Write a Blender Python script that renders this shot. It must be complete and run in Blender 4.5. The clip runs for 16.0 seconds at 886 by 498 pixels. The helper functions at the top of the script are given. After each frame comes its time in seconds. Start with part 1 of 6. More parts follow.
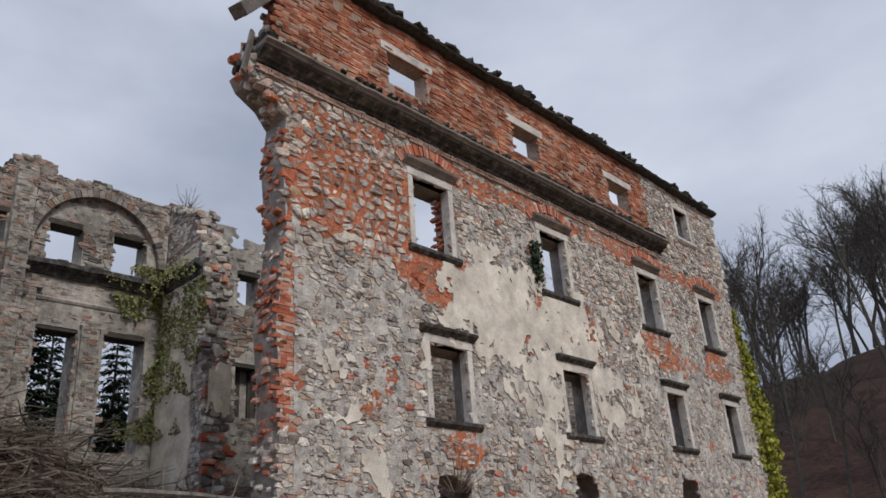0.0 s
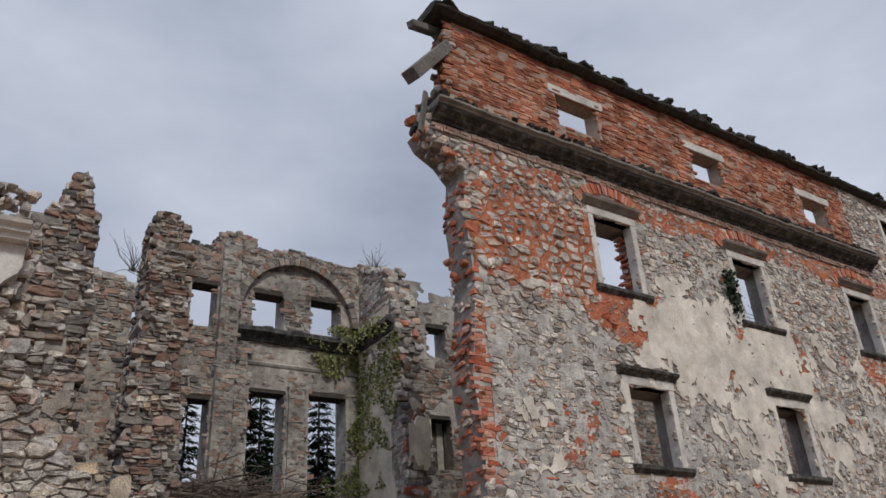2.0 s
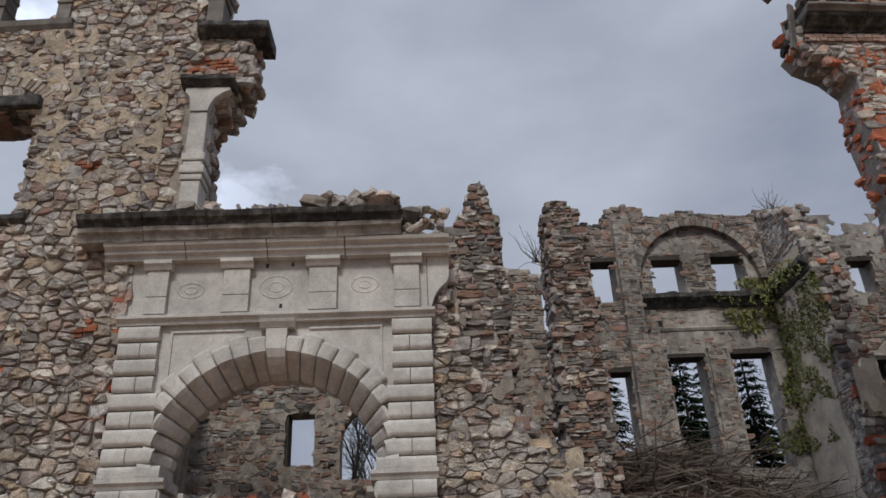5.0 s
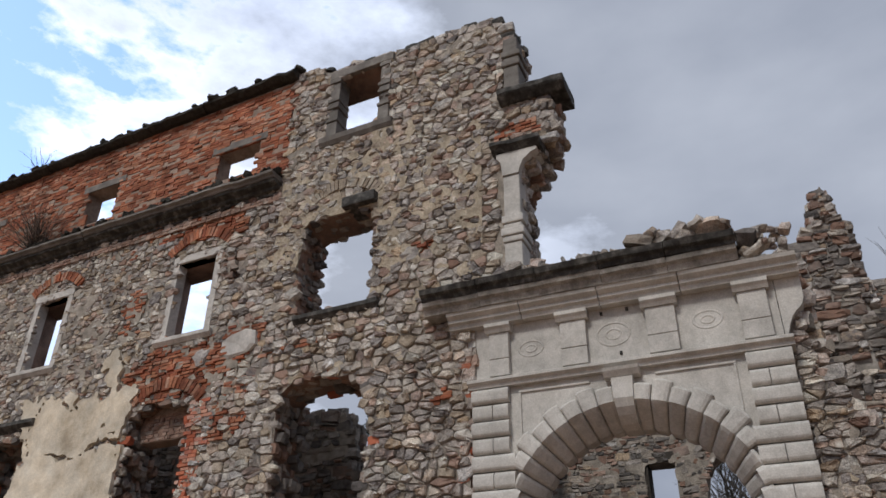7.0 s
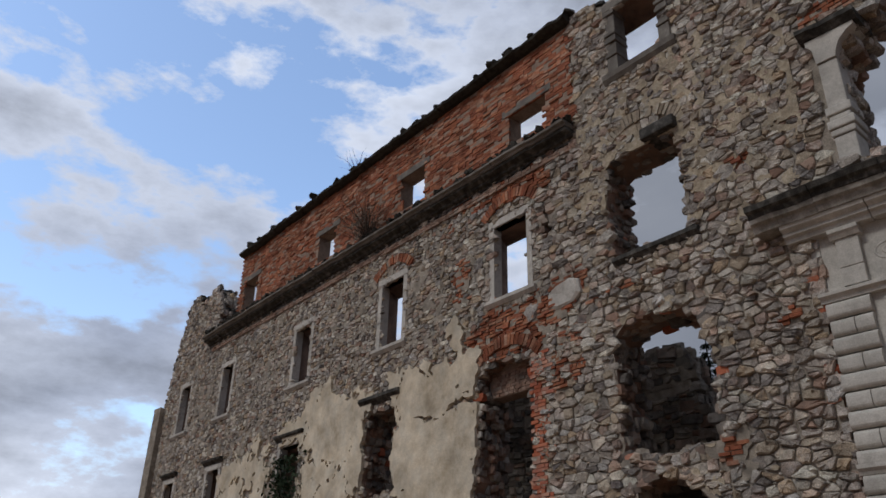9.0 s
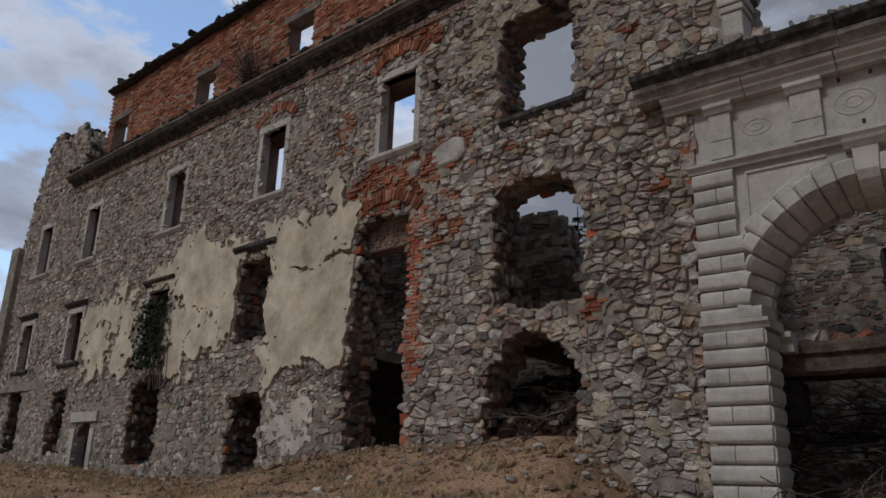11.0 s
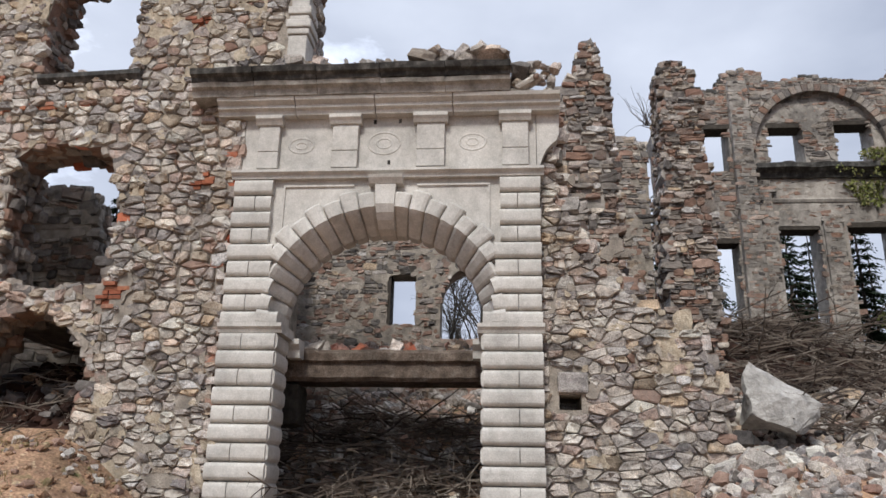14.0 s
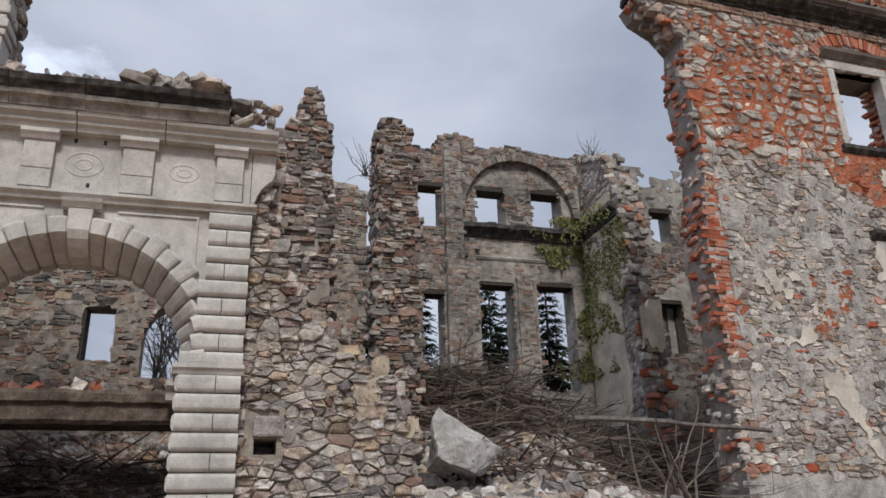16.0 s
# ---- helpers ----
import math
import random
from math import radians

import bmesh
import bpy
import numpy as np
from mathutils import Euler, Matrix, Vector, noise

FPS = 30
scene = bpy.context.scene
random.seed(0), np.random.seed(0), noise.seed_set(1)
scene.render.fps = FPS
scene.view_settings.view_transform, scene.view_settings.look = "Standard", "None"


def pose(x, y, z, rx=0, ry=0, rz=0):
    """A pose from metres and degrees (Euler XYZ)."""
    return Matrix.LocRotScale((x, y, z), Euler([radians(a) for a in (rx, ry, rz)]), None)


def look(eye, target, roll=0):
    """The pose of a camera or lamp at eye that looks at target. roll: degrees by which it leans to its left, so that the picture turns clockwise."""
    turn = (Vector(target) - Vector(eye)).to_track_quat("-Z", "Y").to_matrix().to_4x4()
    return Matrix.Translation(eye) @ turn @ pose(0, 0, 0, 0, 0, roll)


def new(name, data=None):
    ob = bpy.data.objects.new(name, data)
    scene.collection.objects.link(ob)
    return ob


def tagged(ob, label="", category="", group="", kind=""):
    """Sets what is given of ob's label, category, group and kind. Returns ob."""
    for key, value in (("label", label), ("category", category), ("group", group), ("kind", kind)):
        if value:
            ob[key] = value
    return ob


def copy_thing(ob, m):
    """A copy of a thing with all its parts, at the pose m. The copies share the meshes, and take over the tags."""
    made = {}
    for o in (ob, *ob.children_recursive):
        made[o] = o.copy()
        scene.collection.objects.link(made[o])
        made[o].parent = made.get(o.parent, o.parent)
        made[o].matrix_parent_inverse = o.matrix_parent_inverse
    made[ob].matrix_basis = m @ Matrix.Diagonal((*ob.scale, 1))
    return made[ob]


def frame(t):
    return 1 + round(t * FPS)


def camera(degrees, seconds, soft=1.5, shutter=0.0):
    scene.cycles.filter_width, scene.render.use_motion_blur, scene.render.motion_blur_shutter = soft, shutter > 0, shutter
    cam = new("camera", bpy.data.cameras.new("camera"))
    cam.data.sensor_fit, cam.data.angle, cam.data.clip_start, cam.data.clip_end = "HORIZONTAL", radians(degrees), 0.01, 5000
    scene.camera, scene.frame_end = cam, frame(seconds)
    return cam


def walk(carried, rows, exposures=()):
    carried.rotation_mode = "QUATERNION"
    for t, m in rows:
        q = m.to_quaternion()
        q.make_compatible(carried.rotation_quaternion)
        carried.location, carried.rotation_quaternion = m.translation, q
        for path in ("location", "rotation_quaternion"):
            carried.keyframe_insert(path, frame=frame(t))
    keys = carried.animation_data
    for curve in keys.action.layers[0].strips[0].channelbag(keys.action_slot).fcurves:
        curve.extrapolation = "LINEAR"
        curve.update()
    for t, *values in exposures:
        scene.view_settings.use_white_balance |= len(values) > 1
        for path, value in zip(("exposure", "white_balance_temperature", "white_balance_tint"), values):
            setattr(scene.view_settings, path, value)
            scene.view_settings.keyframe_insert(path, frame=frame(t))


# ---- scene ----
cam = camera(58.8, 16.0, soft=1.6)
PATH = [
    (0, (0.119, 0.059, 1.698), (-1.156, 1.385, 2.483), -4.4),
    (0.5, (0.083, 0.093, 1.696), (-1.249, 1.335, 2.523), -4.2),
    (1, (-0.001, 0.024, 1.749), (-1.387, 1.192, 2.595), -4.2),
    (1.5, (-0.073, -0.045, 1.8), (-1.504, 1.035, 2.686), -4.2),
    (2, (-0.124, -0.15, 1.806), (-1.621, 0.814, 2.718), -3.8),
    (2.5, (-0.183, -0.214, 1.782), (-1.748, 0.651, 2.678), -3.7),
    (3, (-0.196, -0.288, 1.763), (-1.814, 0.455, 2.675), -3.7),
    (3.5, (-0.166, -0.328, 1.72), (-1.843, 0.266, 2.632), -3.8),
    (4, (-0.173, -0.365, 1.612), (-1.898, 0.069, 2.527), -3.8),
    (4.2, (-0.165, -0.339, 1.65), (-1.909, 0.033, 2.554), -4.0),
    (6.3, (-0.344, -0.373, 1.707), (-2.026, -0.829, 2.688), 0.6),
    (6.5, (-0.399, -0.354, 1.735), (-2.053, -0.875, 2.732), 0.4),
    (7, (-0.419, -0.453, 1.791), (-1.987, -1.159, 2.812), 0.8),
    (7.5, (-0.39, -0.622, 1.8), (-1.862, -1.531, 2.804), 1.1),
    (8, (-0.353, -0.72, 1.813), (-1.719, -1.81, 2.785), 0.8),
    (8.5, (-0.307, -0.72, 1.79), (-1.573, -1.95, 2.73), 1.1),
    (9.2, (-0.316, -0.737, 1.733), (-1.491, -2.105, 2.598), 1.4),
    (9.75, (-0.358, -0.766, 1.654), (-1.549, -2.172, 2.433), 1.6),
    (10.3, (-0.4, -0.799, 1.574), (-1.683, -2.172, 2.26), 1.8),
    (11, (-0.414, -0.831, 1.512), (-1.902, -2.032, 2.099), 1.9),
    (11.5, (-0.377, -0.86, 1.478), (-2.023, -1.865, 2.009), 2.0),
    (12, (-0.394, -0.691, 1.443), (-2.185, -1.418, 1.956), 1.8),
    (12.5, (-0.433, -0.686, 1.425), (-2.311, -1.155, 1.928), 2.3),
    (13, (-0.438, -0.678, 1.395), (-2.351, -0.952, 1.912), 2.2),
    (13.5, (-0.414, -0.634, 1.405), (-2.328, -0.828, 1.951), 1.5),
    (14, (-0.392, -0.607, 1.468), (-2.287, -0.778, 2.084), 1.2),
    (14.5, (-0.349, -0.567, 1.51), (-2.217, -0.712, 2.209), 0.9),
    (15, (-0.323, -0.464, 1.535), (-2.185, -0.466, 2.265), 0.3),
    (15.5, (-0.295, -0.361, 1.532), (-2.144, -0.128, 2.257), -0.5),
    (16, (-0.269, -0.329, 1.487), (-2.07, 0.176, 2.197), -1.6),
]

EXPO = [(0, 0.25), (1.5, 0.2), (3, 0.02), (4, -0.1), (6.5, 0.0), (8.5, -0.66), (11, -1.02), (11.5, -0.36), (12.5, 0.5), (14, 0.62), (14.7, 0.55), (15.5, 0.32), (16, 0.28)]
walk(cam, [(t, look(eye, target, roll)) for t, eye, target, roll in PATH], EXPO)

# ---- world and light ----
SUN_EL, SUN_AZ = 48.0, 100.0
world = bpy.data.worlds.new("overcast_sky")
scene.world = world
world.use_nodes = True
wn, wl = world.node_tree.nodes, world.node_tree.links
wn.clear()


def wnode(kind, **kw):
    n = wn.new(kind)
    for k, v in kw.items():
        n.inputs[k].default_value = v
    return n


sky = wn.new("ShaderNodeTexSky")
sky.sky_type = "NISHITA"
sky.sun_disc = False
sky.sun_elevation, sky.sun_rotation = radians(SUN_EL), radians(SUN_AZ)
sky_scale = wn.new("ShaderNodeVectorMath")
sky_scale.operation = "SCALE"
sky_scale.inputs["Scale"].default_value = 0.48
wl.new(sky.outputs[0], sky_scale.inputs[0])
coord = wn.new("ShaderNodeTexCoord")
stretch = wn.new("ShaderNodeMapping")
stretch.inputs["Scale"].default_value = (1.0, 1.0, 2.2)
stretch.inputs["Location"].default_value = (0.35, 0.6, 0.0)
wl.new(coord.outputs["Generated"], stretch.inputs[0])
puff = wnode("ShaderNodeTexNoise", Scale=1.7, Detail=6.0, Roughness=0.5)
wl.new(stretch.outputs[0], puff.inputs["Vector"])
shade = wn.new("ShaderNodeValToRGB")
shade.color_ramp.elements[0].position, shade.color_ramp.elements[0].color = 0.32, (0.262, 0.30, 0.392, 1)
shade.color_ramp.elements[1].position, shade.color_ramp.elements[1].color = 0.7, (0.545, 0.59, 0.69, 1)
wl.new(puff.outputs["Fac"], shade.inputs[0])
# the cloud cover opens towards the south-west
turn = wn.new("ShaderNodeVectorMath")
turn.operation = "DOT_PRODUCT"
turn.inputs[1].default_value = (-0.27, -0.76, 0.59)
wl.new(coord.outputs["Generated"], turn.inputs[0])
gap_noise = wnode("ShaderNodeTexNoise", Scale=4.2, Detail=8.0, Roughness=0.6)
wl.new(stretch.outputs[0], gap_noise.inputs["Vector"])
mixgap = wn.new("ShaderNodeMath")
mixgap.operation = "MULTIPLY_ADD"
mixgap.inputs[1].default_value = 2.0
wl.new(turn.outputs["Value"], mixgap.inputs[0])
puffs = wn.new("ShaderNodeMapRange")
puffs.inputs["From Min"].default_value, puffs.inputs["From Max"].default_value = 0.35, 0.65
puffs.inputs["To Min"].default_value, puffs.inputs["To Max"].default_value = 0.22, 0.78
wl.new(gap_noise.outputs["Fac"], puffs.inputs["Value"])
wl.new(puffs.outputs[0], mixgap.inputs[2])
open_sky = wn.new("ShaderNodeMapRange")
open_sky.inputs["From Min"].default_value, open_sky.inputs["From Max"].default_value = 2.45, 2.58
wl.new(mixgap.outputs[0], open_sky.inputs["Value"])
bright = wn.new("ShaderNodeMapRange")
bright.inputs["From Min"].default_value, bright.inputs["From Max"].default_value = 1.95, 2.45
bright.inputs["To Min"].default_value, bright.inputs["To Max"].default_value = 1.0, 2.6
wl.new(mixgap.outputs[0], bright.inputs["Value"])
lit = wn.new("ShaderNodeVectorMath")
lit.operation = "SCALE"
wl.new(shade.outputs[0], lit.inputs[0])
wl.new(bright.outputs[0], lit.inputs["Scale"])
both = wn.new("ShaderNodeMix")
both.data_type = "RGBA"
wl.new(open_sky.outputs[0], both.inputs["Factor"])
wl.new(lit.outputs[0], both.inputs["A"])
wl.new(sky_scale.outputs[0], both.inputs["B"])
back = wnode("ShaderNodeBackground", Strength=1.0)
wl.new(both.outputs["Result"], back.inputs["Color"])
wout = wn.new("ShaderNodeOutputWorld")
wl.new(back.outputs[0], wout.inputs[0])

sun = new("sun", bpy.data.lights.new("sun", "SUN"))
sun.data.energy, sun.data.angle, sun.data.color = 2.1, radians(12), (1.0, 0.97, 0.92)
_el, _az = radians(SUN_EL), radians(SUN_AZ)
sun.matrix_world = look((math.sin(_az) * math.cos(_el) * 50, math.cos(_az) * math.cos(_el) * 50, math.sin(_el) * 50), (0, 0, 0))


# ---- materials ----
def material(name, colors, rough=0.9, speck=(0.72, 1.2), grain=18.0, stain=1.2, stain_dark=0.55, bump=0.25, islands=False, spread=0.25, moss=None, fine=90.0):
    """Colours along a ramp (by piece or by noise), darkened in blotches, with grain and relief."""
    m = bpy.data.materials.new(name)
    m.use_nodes = True
    n, l = m.node_tree.nodes, m.node_tree.links
    b = n["Principled BSDF"]
    b.inputs["Roughness"].default_value = rough
    b.inputs["Specular IOR Level"].default_value = 0.22
    tc = n.new("ShaderNodeTexCoord")
    ramp = n.new("ShaderNodeValToRGB")
    els = ramp.color_ramp.elements
    while len(els) < len(colors):
        els.new(0.5)
    for i, c in enumerate(colors):
        els[i].position = i / max(1, len(colors) - 1)
        els[i].color = (*c, 1)
    n1 = n.new("ShaderNodeTexNoise")
    n1.inputs["Scale"].default_value, n1.inputs["Detail"].default_value = grain, 6
    n1.inputs["Roughness"].default_value = 0.65
    l.new(tc.outputs["Object"], n1.inputs["Vector"])
    if islands:
        geo, oi = n.new("ShaderNodeNewGeometry"), n.new("ShaderNodeObjectInfo")
        add, fr = n.new("ShaderNodeMath"), n.new("ShaderNodeMath")
        add.operation, fr.operation = "ADD", "FRACT"
        l.new(geo.outputs["Random Per Island"], add.inputs[0])
        l.new(oi.outputs["Random"], add.inputs[1])
        l.new(add.outputs[0], fr.inputs[0])
        mixv = n.new("ShaderNodeMath")
        mixv.operation = "MULTIPLY_ADD"
        mixv.inputs[1].default_value = spread
        sub = n.new("ShaderNodeMath")
        sub.operation = "MULTIPLY_ADD"
        sub.inputs[1].default_value, sub.inputs[2].default_value = 1.0, -spread * 0.5
        l.new(fr.outputs[0], sub.inputs[0])
        l.new(n1.outputs["Fac"], mixv.inputs[0])
        l.new(sub.outputs[0], mixv.inputs[2])
        l.new(mixv.outputs[0], ramp.inputs[0])
    else:
        st = n.new("ShaderNodeMapRange")
        st.inputs["From Min"].default_value, st.inputs["From Max"].default_value = 0.28, 0.72
        l.new(n1.outputs["Fac"], st.inputs["Value"])
        l.new(st.outputs[0], ramp.inputs[0])
    n2 = n.new("ShaderNodeTexNoise")
    n2.inputs["Scale"].default_value, n2.inputs["Detail"].default_value = stain, 8
    n2.inputs["Roughness"].default_value = 0.7
    l.new(tc.outputs["Object"], n2.inputs["Vector"])
    r2 = n.new("ShaderNodeMapRange")
    r2.inputs["From Min"].default_value, r2.inputs["From Max"].default_value = 0.38, 0.66
    r2.inputs["To Min"].default_value, r2.inputs["To Max"].default_value = 1.0, stain_dark
    l.new(n2.outputs["Fac"], r2.inputs["Value"])
    n3 = n.new("ShaderNodeTexNoise")
    n3.inputs["Scale"].default_value, n3.inputs["Detail"].default_value = fine, 4
    l.new(tc.outputs["Object"], n3.inputs["Vector"])
    r3 = n.new("ShaderNodeMapRange")
    r3.inputs["From Min"].default_value, r3.inputs["From Max"].default_value = 0.3, 0.7
    r3.inputs["To Min"].default_value, r3.inputs["To Max"].default_value = speck
    l.new(n3.outputs["Fac"], r3.inputs["Value"])
    mul = n.new("ShaderNodeMath")
    mul.operation = "MULTIPLY"
    l.new(r2.outputs[0], mul.inputs[0])
    l.new(r3.outputs[0], mul.inputs[1])
    sc = n.new("ShaderNodeVectorMath")
    sc.operation = "SCALE"
    l.new(ramp.outputs[0], sc.inputs[0])
    l.new(mul.outputs[0], sc.inputs["Scale"])
    col = sc.outputs[0]
    if moss:
        mx = n.new("ShaderNodeMix")
        mx.data_type = "RGBA"
        n4 = n.new("ShaderNodeTexNoise")
        n4.inputs["Scale"].default_value, n4.inputs["Detail"].default_value = 2.6, 9
        l.new(tc.outputs["Object"], n4.inputs["Vector"])
        r4 = n.new("ShaderNodeMapRange")
        r4.inputs["From Min"].default_value, r4.inputs["From Max"].default_value = moss[3], moss[3] + 0.1
        l.new(n4.outputs["Fac"], r4.inputs["Value"])
        l.new(r4.outputs[0], mx.inputs["Factor"])
        l.new(col, mx.inputs["A"])
        mx.inputs["B"].default_value = (*moss[:3], 1)
        col = mx.outputs["Result"]
    l.new(col, b.inputs["Base Color"])
    bp = n.new("ShaderNodeBump")
    bp.inputs["Strength"].default_value, bp.inputs["Distance"].default_value = bump, 0.02
    ad = n.new("ShaderNodeMath")
    ad.operation = "ADD"
    l.new(n1.outputs["Fac"], ad.inputs[0])
    l.new(n3.outputs["Fac"], ad.inputs[1])
    l.new(ad.outputs[0], bp.inputs["Height"])
    l.new(bp.outputs[0], b.inputs["Normal"])
    return m


M = {}
LIME = (0.60, 0.56, 0.50, 0.585)
M["rubble"] = material("rubble_stone", [(0.154, 0.134, 0.124), (0.590, 0.532, 0.482), (0.327, 0.290, 0.265), (0.745, 0.660, 0.560), (0.446, 0.404, 0.371), (0.647, 0.492, 0.340), (0.242, 0.212, 0.199), (0.745, 0.716, 0.688), (0.506, 0.372, 0.305), (0.705, 0.634, 0.576), (0.392, 0.333, 0.295)], islands=True, spread=0.20, bump=1.0, stain=2.6, stain_dark=0.34, grain=11, moss=LIME, fine=55, speck=(0.55, 1.32))
M["pale"] = material("pale_rubble_stone", [(0.337, 0.304, 0.287), (0.810, 0.734, 0.647), (0.514, 0.468, 0.424), (0.828, 0.796, 0.698), (0.702, 0.545, 0.436), (0.406, 0.370, 0.355), (0.828, 0.779, 0.705), (0.230, 0.208, 0.206), (0.650, 0.468, 0.374)], islands=True, spread=0.20, bump=1.0, stain=2.4, stain_dark=0.36, grain=11, moss=LIME, fine=55, speck=(0.58, 1.3))
# dirty inner stone, its colour also lowered to stand in for shade indoors
M["inner"] = material("dirty_shaded_inner_stone", [(0.108, 0.098, 0.094), (0.300, 0.270, 0.246), (0.432, 0.372, 0.312), (0.180, 0.164, 0.154), (0.504, 0.450, 0.396), (0.360, 0.216, 0.156), (0.228, 0.204, 0.186)], islands=True, spread=0.22, bump=0.8, grain=11, stain=1.3, stain_dark=0.4)
M["tanstone"] = material("ochre_rubble_stone", [(0.33, 0.265, 0.20), (0.56, 0.47, 0.365), (0.46, 0.38, 0.30), (0.63, 0.56, 0.46), (0.40, 0.32, 0.25)], islands=True, spread=0.2, bump=1.0, stain=2.4, stain_dark=0.4, grain=11, fine=55, speck=(0.6, 1.25))
M["mortar"] = material("lime_mortar", [(0.258, 0.224, 0.190), (0.414, 0.364, 0.308), (0.560, 0.498, 0.420)], grain=14, stain=3.5, bump=0.9, fine=50, stain_dark=0.4)
M["palemortar"] = material("pale_lime_mortar", [(0.38, 0.36, 0.335), (0.53, 0.505, 0.47), (0.62, 0.595, 0.56)], grain=13, stain=2.2, bump=0.9, fine=45, stain_dark=0.42)
M["brick"] = material("red_brick", [(0.23, 0.078, 0.047), (0.47, 0.165, 0.088), (0.35, 0.112, 0.063), (0.55, 0.245, 0.138), (0.29, 0.094, 0.057), (0.51, 0.19, 0.10), (0.58, 0.35, 0.25), (0.41, 0.13, 0.073)], islands=True, spread=0.22, stain=1.3, stain_dark=0.30, bump=0.6, speck=(0.6, 1.3), fine=60)
M["rawbrick"] = material("raw_red_brick", [(0.38, 0.095, 0.05), (0.54, 0.18, 0.10), (0.58, 0.32, 0.23), (0.46, 0.13, 0.075), (0.62, 0.45, 0.37)], islands=True, spread=0.3, stain=1.5, stain_dark=0.6, bump=0.4)
M["dullbrick"] = material("dull_old_brick", [(0.24, 0.15, 0.115), (0.37, 0.24, 0.185), (0.46, 0.33, 0.265), (0.29, 0.175, 0.135), (0.42, 0.345, 0.295)], islands=True, spread=0.3, stain=1.6, stain_dark=0.45, bump=0.5)
M["redpack"] = material("red_brick_rubble", [(0.24, 0.065, 0.035), (0.44, 0.13, 0.065), (0.56, 0.22, 0.12), (0.40, 0.25, 0.19)], grain=16, stain=2.4, stain_dark=0.45, bump=1.0, fine=50, speck=(0.6, 1.3))
M["jointred"] = material("brick_joint_mortar", [(0.30, 0.21, 0.165), (0.46, 0.36, 0.29)], grain=10, bump=0.5)
M["plaster"] = material("old_cream_plaster", [(0.58, 0.48, 0.35), (0.72, 0.63, 0.50), (0.77, 0.71, 0.60)], grain=2.2, stain=1.2, stain_dark=0.55, bump=0.35, fine=40, speck=(0.85, 1.1))
M["limeplaster"] = material("white_lime_plaster", [(0.55, 0.49, 0.41), (0.69, 0.635, 0.555), (0.75, 0.71, 0.64)], grain=2.6, stain=1.4, stain_dark=0.58, bump=0.5, fine=40, speck=(0.8, 1.12))
M["tan"] = material("sandy_ochre_mortar", [(0.36, 0.29, 0.21), (0.53, 0.445, 0.335), (0.61, 0.54, 0.43)], grain=12, stain=2.6, bump=1.0, fine=45, stain_dark=0.45)
M["whitestone"] = material("white_limestone", [(0.45, 0.425, 0.39), (0.61, 0.585, 0.545), (0.53, 0.505, 0.465), (0.65, 0.63, 0.59)], grain=3.5, stain=1.5, stain_dark=0.66, bump=0.22, speck=(0.86, 1.08), rough=0.75, fine=45)
M["frame"] = material("weathered_window_stone", [(0.44, 0.415, 0.38), (0.62, 0.59, 0.55), (0.52, 0.49, 0.45)], grain=5, stain=1.6, stain_dark=0.6, bump=0.2, rough=0.8)
M["blackstone"] = material("soot_black_cornice_stone", [(0.025, 0.024, 0.023), (0.07, 0.067, 0.062), (0.21, 0.20, 0.185)], grain=6, stain=2.2, stain_dark=0.5, bump=0.35, rough=0.85)
M["sootstone"] = material("soot_streaked_limestone", [(0.10, 0.094, 0.088), (0.22, 0.20, 0.18), (0.42, 0.395, 0.36)], grain=4, stain=2.0, stain_dark=0.5, bump=0.3, rough=0.85)
M["streaked"] = material("rain_streaked_limestone", [(0.16, 0.145, 0.13), (0.36, 0.335, 0.30), (0.54, 0.51, 0.47)], grain=4, stain=2.2, stain_dark=0.5, bump=0.3, rough=0.85)
M["greyplaster"] = material("grey_old_plaster", [(0.250, 0.225, 0.200), (0.388, 0.356, 0.319), (0.537, 0.494, 0.444)], grain=5, stain=0.9, stain_dark=0.42, bump=0.4, fine=45)
M["timber"] = material("grey_weathered_timber", [(0.085, 0.076, 0.068), (0.16, 0.145, 0.13), (0.24, 0.22, 0.20)], grain=14, bump=0.4)
M["roof"] = material("mossy_dark_roof_edge", [(0.025, 0.022, 0.02), (0.055, 0.05, 0.043), (0.075, 0.07, 0.055)], grain=9, bump=0.8, islands=False)
M["concrete"] = material("dirty_concrete", [(0.075, 0.056, 0.044), (0.143, 0.109, 0.086), (0.217, 0.184, 0.154)], grain=5, stain=1.9, stain_dark=0.4, bump=0.6, fine=40)
M["boulder"] = material("broken_grey_limestone", [(0.275, 0.263, 0.250), (0.425, 0.406, 0.381), (0.587, 0.569, 0.537)], grain=5, stain=1.6, stain_dark=0.6, bump=0.7, fine=30, speck=(0.86, 1.1))
M["earth"] = material("earth_and_dead_leaves", [(0.157, 0.096, 0.061), (0.470, 0.305, 0.192), (0.348, 0.209, 0.139), (0.720, 0.592, 0.383)], grain=5, stain=0.8, stain_dark=0.4, bump=1.0, fine=26, speck=(0.55, 1.35), moss=(0.12, 0.12, 0.05, 0.60))
# leaf litter of the hill; also darkens floors inside the ruin as painted shade
M["litter_shade"] = material("leaf_litter_and_shaded_floor", [(0.014, 0.007, 0.005), (0.034, 0.016, 0.011), (0.065, 0.034, 0.022)], grain=1.6, stain=0.25, bump=1.0, fine=5, speck=(0.5, 1.4))
M["bark"] = material("grey_bark", [(0.045, 0.038, 0.032), (0.10, 0.088, 0.075)], grain=12, bump=0.4)
